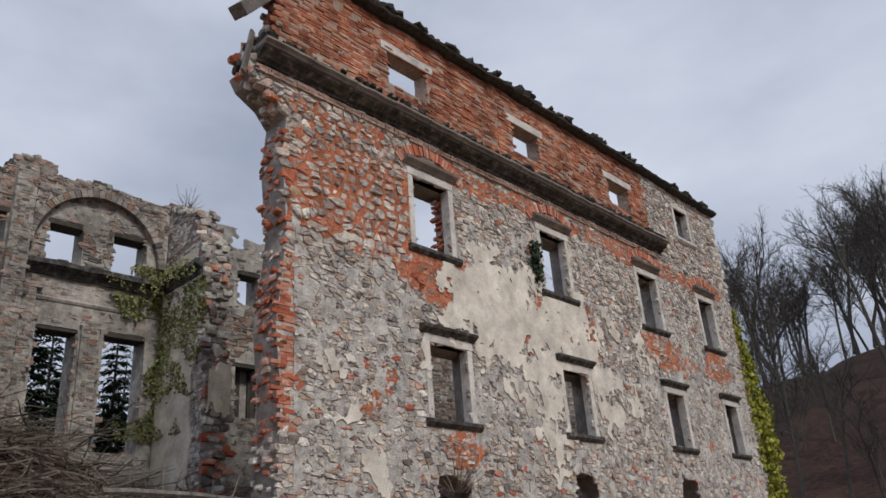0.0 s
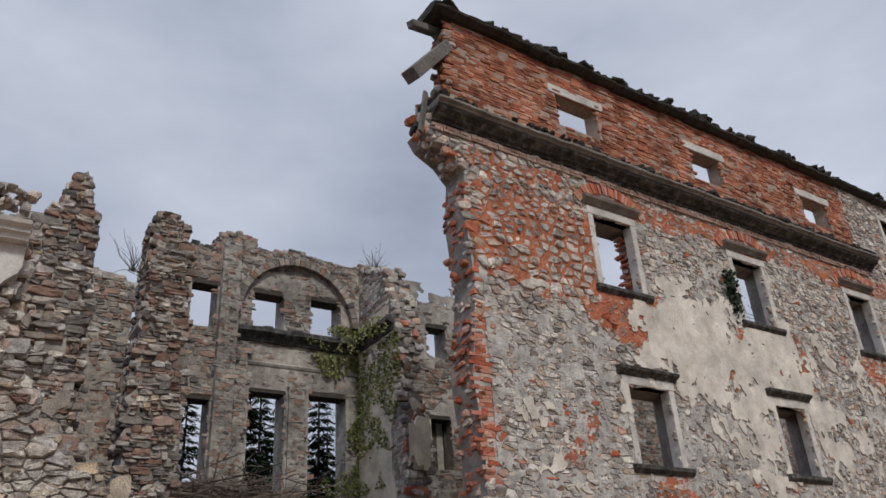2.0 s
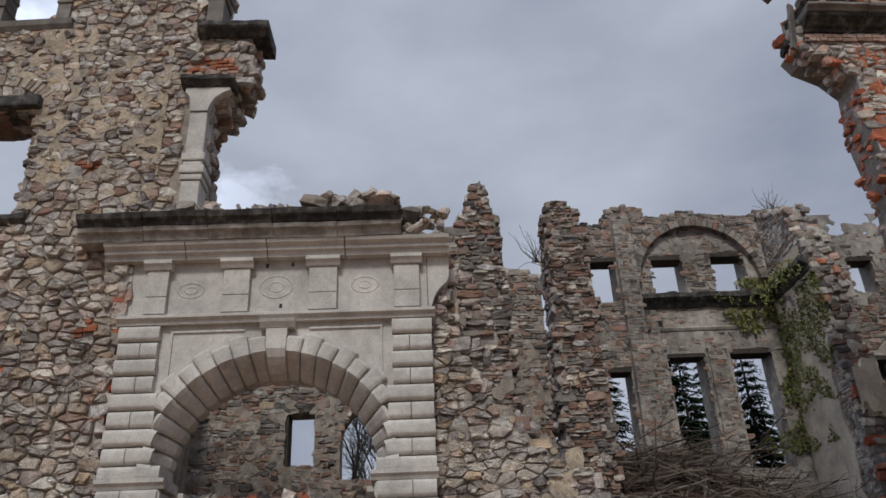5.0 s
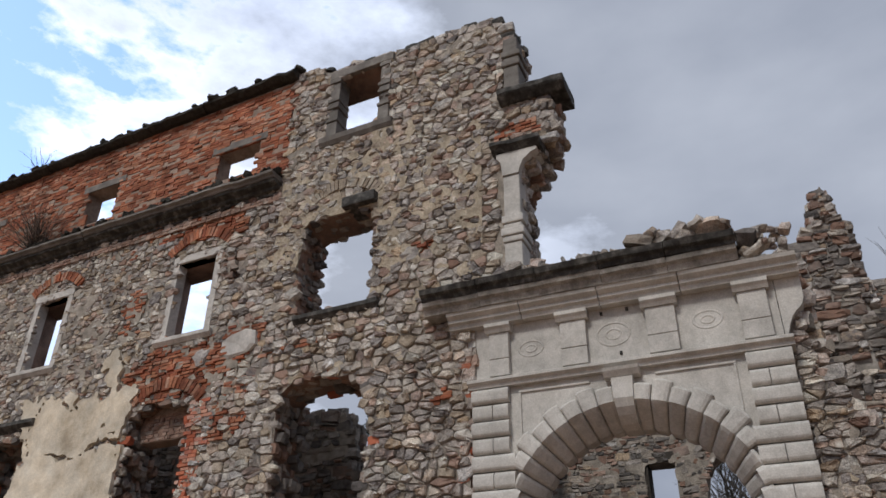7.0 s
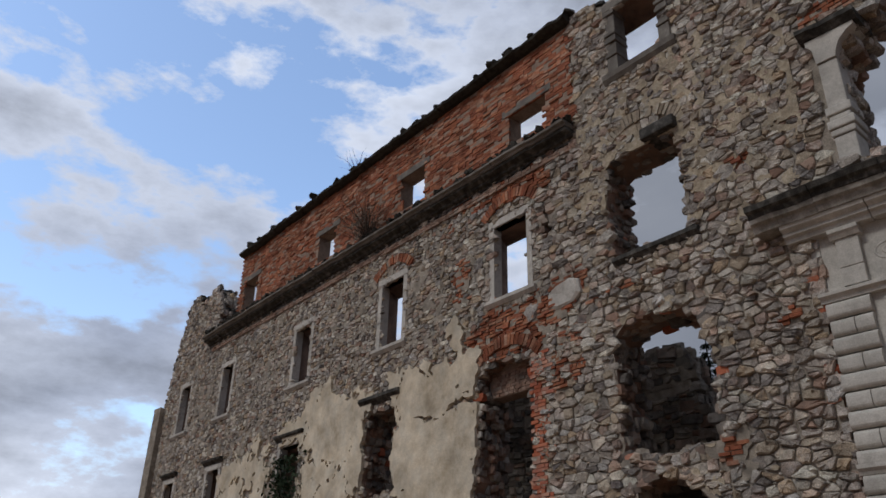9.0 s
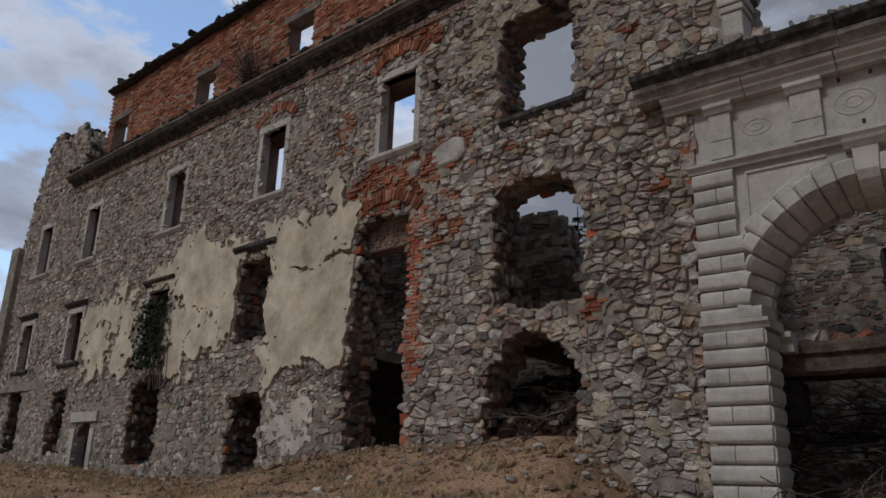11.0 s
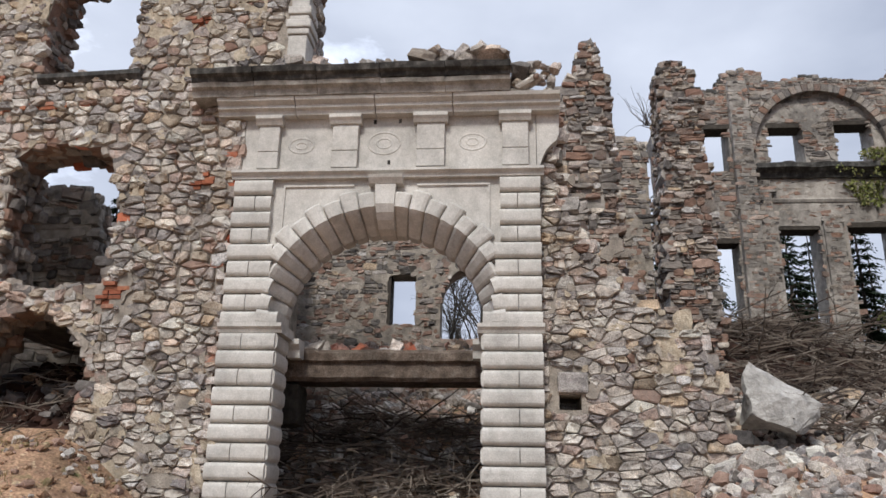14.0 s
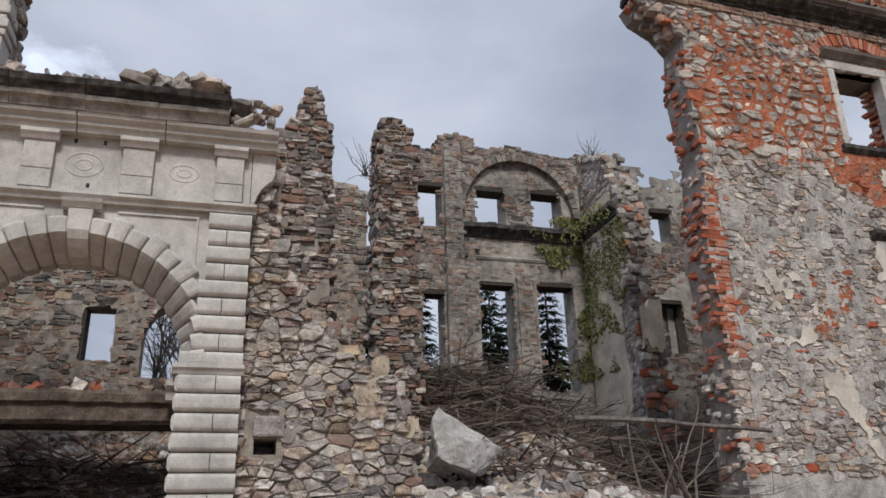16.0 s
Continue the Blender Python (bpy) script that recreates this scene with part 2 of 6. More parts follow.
M["twig"] = material("dead_brushwood", [(0.060, 0.044, 0.036), (0.145, 0.112, 0.090), (0.289, 0.246, 0.204)], islands=True, bump=0.2)
M["grass"] = material("dry_grass", [(0.270, 0.196, 0.095), (0.459, 0.351, 0.189), (0.567, 0.459, 0.270)], islands=True, bump=0.0)
M["leaf"] = material("yellow_green_ivy_leaf", [(0.14, 0.16, 0.02), (0.33, 0.34, 0.045), (0.22, 0.24, 0.03), (0.38, 0.37, 0.06)], islands=True, rough=0.6, bump=0.0)
M["vine"] = material("dull_green_vine_leaf", [(0.117, 0.147, 0.039), (0.225, 0.243, 0.078), (0.292, 0.273, 0.127)], islands=True, rough=0.7, bump=0.0)
M["needle"] = material("dark_conifer_needles", [(0.018, 0.035, 0.018), (0.04, 0.065, 0.032)], islands=True, rough=0.7, bump=0.0)


# ---- helpers for building ----
def link(name, verts, faces, mats, idx=None, parent=None, label="", smooth=False):
    me = bpy.data.meshes.new(name)
    me.from_pydata([tuple(map(float, v)) for v in verts], [], faces)
    for k in (mats if isinstance(mats, (list, tuple)) else [mats]):
        me.materials.append(M[k])
    if idx is not None:
        me.polygons.foreach_set("material_index", np.array(idx, dtype=np.int32))
    if smooth:
        me.polygons.foreach_set("use_smooth", np.ones(len(me.polygons), dtype=bool))
    me.update()
    ob = new(name, me)
    if parent:
        ob.parent = parent
    if label:
        ob["label"] = label
    return ob


class Soup:
    """Many pieces gathered as one mesh."""

    def __init__(self):
        self.v, self.f, self.i, self.n = [], [], [], 0

    def add(self, verts, faces, mat=0):
        self.v.append(np.asarray(verts, float))
        self.f += [tuple(k + self.n for k in f) for f in faces]
        self.i += [mat] * len(faces)
        self.n += len(verts)

    def link(self, name, mats, parent=None, label="", kind="", smooth=False):
        if not self.f:
            return None
        ob = link(name, np.concatenate(self.v), self.f, mats, self.i, parent, label, smooth)
        if kind:
            ob["kind"] = kind
        return ob


BOX_F = [(0, 3, 2, 1), (4, 5, 6, 7), (0, 1, 5, 4), (1, 2, 6, 5), (2, 3, 7, 6), (3, 0, 4, 7)]


def box_v(a, b):
    (x0, y0, z0), (x1, y1, z1) = a, b
    return np.array([(x0, y0, z0), (x1, y0, z0), (x1, y1, z0), (x0, y1, z0), (x0, y0, z1), (x1, y0, z1), (x1, y1, z1), (x0, y1, z1)], float)


def bevel_box(a, b, r):
    """A box with chamfered edges as vertices and faces: 24 points."""
    bm = bmesh.new()
    vs = [bm.verts.new(v) for v in box_v(a, b)]
    for f in BOX_F:
        bm.faces.new([vs[i] for i in f])
    bmesh.ops.bevel(bm, geom=list(bm.edges), offset=r, segments=2, affect="EDGES", profile=0.6)
    bm.verts.index_update()
    out = [tuple(v.co) for v in bm.verts], [tuple(v.index for v in f.verts) for f in bm.faces]
    bm.free()
    return out


def block_template():
    g = [-1.0, 0.0, 1.0]
    pts = [(x, y, z) for x in g for y in g for z in g if (x, y, z) != (0, 0, 0)]
    at = {p: i for i, p in enumerate(pts)}
    faces = []
    for ax in range(3):
        for s in (-1.0, 1.0):
            o = [k for k in range(3) if k != ax]
            for a in (-1.0, 0.0):
                for b in (-1.0, 0.0):
                    quad = []
                    for da, db in ((0, 0), (1, 0), (1, 1), (0, 1)):
                        p = [0.0, 0.0, 0.0]
                        p[ax], p[o[0]], p[o[1]] = s, a + da, b + db
                        quad.append(at[tuple(p)])
                    flip = (s > 0) == (ax == 1)
                    faces.append(tuple(reversed(quad)) if flip else tuple(quad))
    return np.array(pts), faces


BLK_V, BLK_F = block_template()


def block(rng, centre, half, rot=None, round_=0.35, jit=0.1):
    """One rough stone: a rounded, dented box."""
    v = BLK_V / np.maximum(np.linalg.norm(BLK_V, axis=1, keepdims=True), 1e-6)
    v = BLK_V * (1 - round_) + v * 1.25 * round_ + rng.normal(0, jit, BLK_V.shape)
    v = v * np.array(half)
    if rot is not None:
        v = v @ np.array(Euler(rot).to_matrix()).T
    return v + np.array(centre), BLK_F


def inside(u, v, loop):
    """Which of the points lie inside a closed loop."""
    r = np.zeros(len(u), bool)
    for (x0, y0), (x1, y1) in zip(loop, loop[1:] + loop[:1]):
        if y0 == y1:
            continue
        c = ((y0 > v) != (y1 > v)) & (u < (x1 - x0) * (v - y0) / (y1 - y0) + x0)
        r ^= c
    return r


def rag(loop, rng, step=0.2, amp=0.07):
    """A closed loop broken up into an uneven one."""
    out = []
    for (x0, y0), (x1, y1) in zip(loop, loop[1:] + loop[:1]):
        n = max(1, int(math.hypot(x1 - x0, y1 - y0) / step))
        for k in range(n):
            t = k / n
            out.append((x0 + (x1 - x0) * t + rng.normal(0, amp) , y0 + (y1 - y0) * t + rng.normal(0, amp)))
    return out


def rect(u0, u1, v0, v1):
    return [(u0, v0), (u1, v0), (u1, v1), (u0, v1)]


def arched(u0, u1, v0, v1, rise, n=8):
    pts = [(u0, v0), (u1, v0)]
    for k in range(n + 1):
        a = math.pi * k / n
        pts.append(((u0 + u1) / 2 + (u1 - u0) / 2 * math.cos(a), v1 - rise + rise * math.sin(a)))
    return pts


def core(name, P, outer, holes, thick, mat, parent=None, label="", splay=0.0, reveal=None):
    """A solid wall with openings through it."""
    loops = [outer] + holes
    flat = [p for lo in loops for p in lo]
    tris = geometry_fill([[Vector((u, v, 0)) for u, v in lo] for lo in loops])
    n = len(flat)
    behind = list(outer)
    for lo_i, lo in enumerate(holes):
        c = sum(p[0] for p in lo) / len(lo)
        half = max(abs(p[0] - c) for p in lo)
        behind += [(c + (u - c) * (1 + (splay[lo_i] if isinstance(splay, list) else splay) / half), v) for u, v in lo]
    verts = [P(u, v, 0) for u, v in flat] + [P(u, v, -thick) for u, v in behind]
    faces = []
    for t in tris:
        a, b, c = [flat[i] for i in t]
        ccw = (b[0] - a[0]) * (c[1] - a[1]) - (b[1] - a[1]) * (c[0] - a[0]) > 0
        t = tuple(t) if ccw else tuple(reversed(t))
        faces += [t, tuple(i + n for i in reversed(t))]
    s, plain = 0, len(faces)
    for k, lo in enumerate(loops):
        area = sum(x0 * y1 - x1 * y0 for (x0, y0), (x1, y1) in zip(lo, lo[1:] + lo[:1]))
        for i in range(len(lo)):
            a, b = s + i, s + (i + 1) % len(lo)
            faces.append((a, a + n, b + n, b) if (area > 0) == (k == 0) else (b, b + n, a + n, a))
        s += len(lo)
    idx = [0] * plain + [1] * (len(faces) - plain) if reveal else None
    return link(name, verts, faces, [mat, reveal] if reveal else mat, idx, parent, label)


from mathutils.geometry import delaunay_2d_cdt, tessellate_polygon as geometry_fill


def stone_cells(rng, u0, u1, v0, v1, w, h):
    """Rubble in wavy courses of uneven height: the centre and outline of each stone."""
    out = []
    levels = [v0]
    while levels[-1] < v1 + h:
        levels.append(levels[-1] + h * rng.uniform(0.5, 1.6))
    seed = rng.uniform(0, 90)

    def level(k, u):
        return levels[k] + 0.55 * h * noise.noise(Vector((u * 1.1, k * 0.37 + seed, seed))) + 0.35 * h * noise.noise(Vector((u * 3.1, k * 1.9 + seed, 4.0)))

    for k in range(len(levels) - 1):
        u = u0 - rng.uniform(0, w)
        while u < u1:
            tall = level(k + 1, u) - level(k, u)
            wide = min(w * rng.lognormal(-0.12, 0.42), 2.3 * max(tall, 0.5 * h)) * (0.7 + 0.35 * tall / h)
            e = u + wide
            cu = (u + e) / 2
            a, b = level(k, cu), level(k + 1, cu)
            parts = [(a, b)]
            if b - a > 0.95 * h and rng.random() < 0.5:
                m = a + (b - a) * rng.uniform(0.35, 0.65)
                parts = [(a, m), (m, b)]
            if b - a > 0.35 * h:
                for lo, hi in parts:
                    if rng.random() < 0.05:
                        continue
                    hw, hh = wide / 2, (hi - lo) / 2
                    cv = (lo + hi) / 2
                    sl = (level(k, e) - level(k, u)) / wide
                    q = rng.uniform(0.42, 0.9, 4)
                    pts = [(-1, -q[0]), (-q[0], -1), (q[1], -1), (1, -q[1]), (1, q[2]), (q[2], 1), (-q[3], 1), (-1, q[3])]
                    poly = []
                    for x, y in pts:
                        x, y = x * (1.02 + rng.normal(0, 0.10)), y * (1.03 + rng.normal(0, 0.12))
                        poly.append((cu + x * hw, cv + y * hh + sl * x * hw * 0.8))
                    out.append((cu, cv, poly))
            u = e
    return out


def wild_cells(rng, u0, u1, v0, v1, w, h):
    """Random rubble: irregular rounded cells of very uneven size, with hardly any coursing."""
    asp = 1.04 * w / h
    sites, v, seed = [], v0 - h, rng.uniform(0, 90)
    while v < v1 + h:
        tall = h * rng.uniform(0.62, 1.35)
        u = u0 - rng.uniform(0.5, 1.5) * w
        while u < u1 + w:
            wide = w * rng.lognormal(-0.08, 0.42) * (0.6 + 0.4 * tall / h)
            sway = 0.8 * h * noise.noise(Vector((u * 0.9, v * 0.7, seed)))
            mid = v + sway + rng.normal(0, 0.13) * h
            if wide > 0.8 * w and rng.random() < 0.28:
                sites += [(u + wide * 0.5 + rng.normal(0, 0.1) * w, mid - 0.27 * tall), (u + wide * 0.5 + rng.normal(0, 0.1) * w, mid + 0.27 * tall)]
            elif rng.random() > 0.07:
                sites.append((u + wide * 0.5, mid))
            u += wide
        v += tall
    vs, _, tris, _, _, _ = delaunay_2d_cdt([Vector((a / asp, b)) for a, b in sites], [], [], 0, 1e-7)
    p = np.array([(q.x, q.y) for q in vs])
    t = np.array([tuple(f) for f in tris if len(f) == 3])
    a, b, c = p[t[:, 0]], p[t[:, 1]], p[t[:, 2]]
    d = 2 * (a[:, 0] * (b[:, 1] - c[:, 1]) + b[:, 0] * (c[:, 1] - a[:, 1]) + c[:, 0] * (a[:, 1] - b[:, 1]))
    d = np.where(np.abs(d) < 1e-9, 1e-9, d)
    sa, sb, sc = (a ** 2).sum(1), (b ** 2).sum(1), (c ** 2).sum(1)
    cc = np.stack([(sa * (b[:, 1] - c[:, 1]) + sb * (c[:, 1] - a[:, 1]) + sc * (a[:, 1] - b[:, 1])) / d, (sa * (c[:, 0] - b[:, 0]) + sb * (a[:, 0] - c[:, 0]) + sc * (b[:, 0] - a[:, 0])) / d], 1)
    around = [[] for _ in range(len(p))]
    for k, f in enumerate(t):
        for q in f:
            around[q].append(k)
    out = []
    for q, ks in enumerate(around):
        if len(ks) < 3:
            continue
        ring = cc[ks] - p[q]
        far = np.linalg.norm(ring, axis=1)
        if far.max() > 2.0 * h:
            continue
        ring = ring[np.argsort(np.arctan2(ring[:, 1], ring[:, 0]))]
        keep = [ring[0]]
        for x in ring[1:]:
            if np.linalg.norm(x - keep[-1]) > 0.2 * h:
                keep.append(x)
        if len(keep) > 3 and np.linalg.norm(keep[0] - keep[-1]) < 0.2 * h:
            keep.pop()
        if len(keep) < 3:
            continue
        g = np.array(keep)
        nx, pv = np.roll(g, -1, 0), np.roll(g, 1, 0)
        f1, f2 = rng.uniform(0.05, 0.22, (len(g), 1)), rng.uniform(0.05, 0.22, (len(g), 1))
        poly = np.stack([g + (pv - g) * f1, g + (nx - g) * f2], 1).reshape(-1, 2)
        poly = (poly * rng.normal(1.0, 0.035, (len(poly), 1)) + p[q]) * (asp, 1.0)
        out.append((p[q][0] * asp, p[q][1], [tuple(x) for x in poly]))
    # small chips wedged where three stones meet
    for x in cc[rng.random(len(cc)) < 0.4]:
        r = h * rng.uniform(0.10, 0.27)
        n = int(rng.integers(4, 7))
        ang = np.sort(rng.uniform(0, 2 * math.pi, n))
        if np.diff(ang).max() > 2.6 or 2 * math.pi - ang[-1] + ang[0] > 2.6:
            continue
        out.append((x[0] * asp, x[1], [(x[0] * asp + r * 1.3 * math.cos(a), x[1] + r * math.sin(a)) for a in ang]))
    return out


def stone_mesh(rng, P, cu, cv, poly, gap, relief, sink=0.03):
    p = np.array(poly)
    c = p.mean(0)
    d = p - c
    far = np.maximum(np.linalg.norm(d, axis=1, keepdims=True), 1e-4)
    p = c + d * np.maximum(0.3, 1 - gap / far)
    d = p - c
    tilt = rng.normal(0, 0.10, 2)
    n = len(p)
    mid = c + d * (0.975 + rng.normal(0, 0.015, (n, 1)))
    top = c + d * (0.80 + rng.normal(0, 0.07, (n, 1)))
    hm = relief * 0.62 + d @ tilt
    ht = relief + (d * 0.7) @ tilt + rng.normal(0, relief * 0.22, n)
    verts = [P(u, v, -sink) for u, v in p] + [P(u, v, z) for (u, v), z in zip(mid, hm)] + [P(u, v, z) for (u, v), z in zip(top, ht)]
    verts.append(P(c[0], c[1], relief * rng.uniform(0.8, 1.15)))
    faces = []
    for i in range(n):
        j = (i + 1) % n
        faces += [(i, j, n + j, n + i), (n + i, n + j, 2 * n + j, 2 * n + i), (2 * n + i, 2 * n + j, 3 * n)]
    return verts, faces


def stones(name, P, outer, holes, parent, rng, w=0.33, h=0.19, gap=0.018, relief=(0.02, 0.06), pick=None, mats=("rubble",), choose=None, singles=0, keep=None, wild=False, open_joint=None):
    us, vs = [p[0] for p in outer], [p[1] for p in outer]
    cells = (wild_cells if wild else stone_cells)(rng, min(us), max(us), min(vs), max(vs), w, h)
    cu, cv = np.array([c[0] for c in cells]), np.array([c[1] for c in cells])
    ok = inside(cu, cv, outer)
    for ho in holes:
        ok &= ~inside(cu, cv, ho)
    if keep is not None:
        ok &= np.array([keep(a, b) for a, b in zip(cu, cv)])
    soup, single = Soup(), 0
    for k in np.nonzero(ok)[0]:
        u, v, poly = cells[k]
        wide = open_joint(u, v) if open_joint else 1.0
        verts, faces = stone_mesh(rng, P, u, v, poly, gap * wide * rng.uniform(0.6, 1.5), rng.uniform(*relief) * (0.6 + 0.4 * min(wide, 1.6)))
        m = choose(u, v, rng) if choose else 0
        if singles and single < singles and pick(u, v):
            link("stone", verts, faces, mats[m], None, parent)
            single += 1
        else:
            soup.add(verts, faces, m)
    soup.link(name, list(mats), parent, kind="stuff")


def edge_blocks(name, P, loop, closed, thick, parent, rng, size=0.2, mats=("rubble",), choose=None, out=0.0, depth=(0.1, 0.22)):
    """Rough stones along a broken edge, through the thickness of the wall."""
    soup = Soup()
    mu, mv = sum(p[0] for p in loop) / len(loop), sum(p[1] for p in loop) / len(loop)
    pairs = list(zip(loop, loop[1:] + loop[:1])) if closed else list(zip(loop, loop[1:]))
    for (x0, y0), (x1, y1) in pairs:
        ln = math.hypot(x1 - x0, y1 - y0)
        n = max(1, round(ln / size))
        for k in range(n):
            t = (k + 0.5) / n
            u, v = x0 + (x1 - x0) * t, y0 + (y1 - y0) * t
            if closed:
                far = max(0.05, math.hypot(u - mu, v - mv))
                u, v = u + 0.09 * (u - mu) / far, v + 0.09 * (v - mv) / far
            d = 0.02
            while d > -thick:
                dd = rng.uniform(*depth)
                off = rng.normal(out, 0.045, 2)
                c = P(u + off[0], v + off[1], d - dd / 2)
                verts, faces = block(rng, c, (dd / 2, size * rng.uniform(0.5, 0.8), size * rng.uniform(0.3, 0.5)), (rng.normal(0, 0.12), rng.normal(0, 0.12), rng.normal(0, 0.12)))
                soup.add(verts, faces, choose(u, v, rng) if choose else 0)
                d -= dd
    return soup.link(name, list(mats), parent, kind="stuff")


def fbm(u, v, s, seed=0.0):
    return noise.fractal(Vector((u * s + seed, v * s, seed * 1.7)), 1.0, 2.0, 5)


def patches(name, P, u0, u1, v0, v1, field, d, mat, parent, step=0.08, thick=0.02, label="", skip=()):
    """A thin uneven coat (plaster, mortar) wherever field is above zero."""
    nu, nv = int((u1 - u0) / step) + 1, int((v1 - v0) / step) + 1
    val = np.array([[field(u0 + i * step, v0 + j * step) for j in range(nv)] for i in range(nu)])
    for ho in skip:
        uu, vv = np.meshgrid(u0 + np.arange(nu) * step, v0 + np.arange(nv) * step, indexing="ij")
        val[inside(uu.ravel(), vv.ravel(), ho).reshape(nu, nv)] = -0.3
    verts, at, faces = [], {}, []

    def vert(key, u, v, low):
        k = (key, low)
        if k not in at:
            at[k] = len(verts)
            verts.append(P(u, v, d - thick if low else d + 0.010 * fbm(u, v, 1.4, 5.0)))
        return at[k]

    for i in range(nu - 1):
        for j in range(nv - 1):
            c = [(i, j), (i + 1, j), (i + 1, j + 1), (i, j + 1)]
            w = [val[k] for k in c]
            if max(w) <= 0:
                continue
            ring = []
            for k in range(4):
                a, b, wa, wb = c[k], c[(k + 1) % 4], w[k], w[(k + 1) % 4]
                if wa > 0:
                    ring.append((a, u0 + a[0] * step, v0 + a[1] * step, False))
                if (wa > 0) != (wb > 0):
                    t = wa / (wa - wb)
                    ring.append(((min(a, b), max(a, b)), u0 + (a[0] + (b[0] - a[0]) * t) * step, v0 + (a[1] + (b[1] - a[1]) * t) * step, True))
            if len(ring) >= 3:
                top = [vert(k, u, v, False) for k, u, v, e in ring]
                faces.append(tuple(top))
                for x in range(len(ring)):
                    y = (x + 1) % len(ring)
                    if ring[x][3] and ring[y][3]:
                        lo = [vert(ring[q][0], ring[q][1], ring[q][2], True) for q in (x, y)]
                        faces.append((top[y], top[x], lo[0], lo[1]))
    if faces:
        link(name, verts, faces, mat, None, parent, label, smooth=False)


def bricks(name, P, u0, u1, v0, v1, holes, parent, rng, mat="brick", singles=0, pick=None, bw=0.26, bh=0.066, joint=0.012, ragl=0.0, ragr=0.0, keep=None, rough=0.006):
    soup, got = Soup(), 0
    rows = int((v1 - v0) / (bh + joint))
    for r in range(rows):
        v = v0 + r * (bh + joint)
        u = u0 - (bw / 2 if r % 2 else 0) + ragl * rng.random()
        end = u1 - ragr * rng.random()
        while u < end:
            w = bw if rng.random() < 0.7 else bw / 2 - joint / 2
            a, b = u + rng.normal(0, 0.004), u + w + rng.normal(0, 0.004)
            mid = np.array([(a + b) / 2])
            if not any(inside(mid, np.array([v + bh / 2]), ho)[0] for ho in holes) and rng.random() > 0.02 and (keep is None or keep((a + b) / 2, v)):
                d = rng.normal(0.012, rough)
                z0, z1 = v + rng.normal(0, 0.003), v + bh + rng.normal(0, 0.003)
                verts = [P(a, z0, -0.04), P(b, z0, -0.04), P(b, z1, -0.04), P(a, z1, -0.04), P(a, z0, d), P(b, z0, d), P(b, z1, d), P(a, z1, d)]
                if singles and got < singles and pick((a + b) / 2, v):
                    link("brick", verts, BOX_F[1:], mat, None, parent)
                    got += 1
                else:
                    soup.add(verts, BOX_F[1:])
            u += w + joint
    soup.link(name, [mat], parent, kind="stuff")


def prism(name, P, profile, u0, u1, mat, parent=None, label="", steps=1, rng=None, amp=0.0):
    """A moulding: a profile of (d, v) points drawn along u."""
    n = len(profile)
    verts, faces = [], []
    for k in range(steps + 1):
        u = u0 + (u1 - u0) * k / steps
        j = rng.normal(0, amp) if rng is not None else 0.0
        verts += [P(u, v + j, d + (rng.normal(0, amp) if rng is not None else 0)) for d, v in profile]
    for k in range(steps):
        for i in range(n):
            a, b = k * n + i, k * n + (i + 1) % n
            faces.append((a, a + n, b + n, b))
    faces += [tuple(range(n)), tuple(reversed(range(steps * n, steps * n + n)))]
    return link(name, verts, faces, mat, None, parent, label)


def pbox(name, P, u0, u1, v0, v1, d0, d1, mat, parent, r=0.012, label=""):
    verts, faces = bevel_box((d0, u0, v0), (d1, u1, v1), r)
    return link(name, [P(u, v, d) for d, u, v in verts], faces, mat, None, parent, label)


def empty(name, label="", category="", group="", kind=""):
    return tagged(new(name), label, category, group, kind)


WIN = [0]


def window(P, u0, u1, v0, v1, wall_holes, hood=0.0, arch=False, sill=True, thick=0.16, rng=None, label="", mat="frame", parts="lrtb"):
    """A window's stone surround; its opening goes through the wall."""
    WIN[0] += 1
    w = empty("window_%d" % WIN[0], label or "weathered pale stone window surround in an empty opening", "window", "windows of the facade", "structure")
    if "l" in parts:
        pbox("jamb", P, u0, u0 + thick, v0, v1 - 0.002, -0.22, 0.045, mat, w)
    if "r" in parts:
        pbox("jamb", P, u1 - thick, u1, v0, v1 - 0.002, -0.22, 0.045, mat, w)
    if "t" in parts:
        pbox("lintel", P, u0 - 0.02, u1 + 0.02, v1, v1 + thick + 0.02, -0.22, 0.055, mat, w)
    if sill and "b" in parts:
        prism("sill", P, [(-0.2, v0 - 0.16), (0.06, v0 - 0.16), (0.13, v0 - 0.08), (0.13, v0 - 0.003), (-0.2, v0 - 0.003)], u0 - 0.1, u1 + 0.1, "blackstone" if hood else mat, w)
    if hood:
        z = v1 + thick + 0.022 + (0.06 if hood > 1 else 0.0)
        prism("hood_moulding", P, [(-0.1, z), (0.05, z), (0.09, z + 0.06), (0.18, z + 0.11), (0.20, z + 0.17), (-0.1, z + 0.2)], u0 - 0.12, u1 + 0.12, "sootstone" if hood > 1 else "blackstone", w, "soot-stained moulded stone hood")
    wall_holes.append(rect(u0 + thick * 0.9, u1 - thick * 0.9, v0, v1))
    return w


def PL(u, v, d):
    return (-11.455 + 0.0525 * u + d, u, v)


def PR(u, v, d):
    return (-11.0 - 0.0422 * u + d, u, v)


def PX(x):
    return lambda u, v, d: (x + d, u, v)


def PY(y, s=1):
    return lambda u, v, d: (u, y + s * d, v)


def smooth(a, b, x):
    t = min(1.0, max(0.0, (x - a) / (b - a)))
    return t * t * (3 - 2 * t)


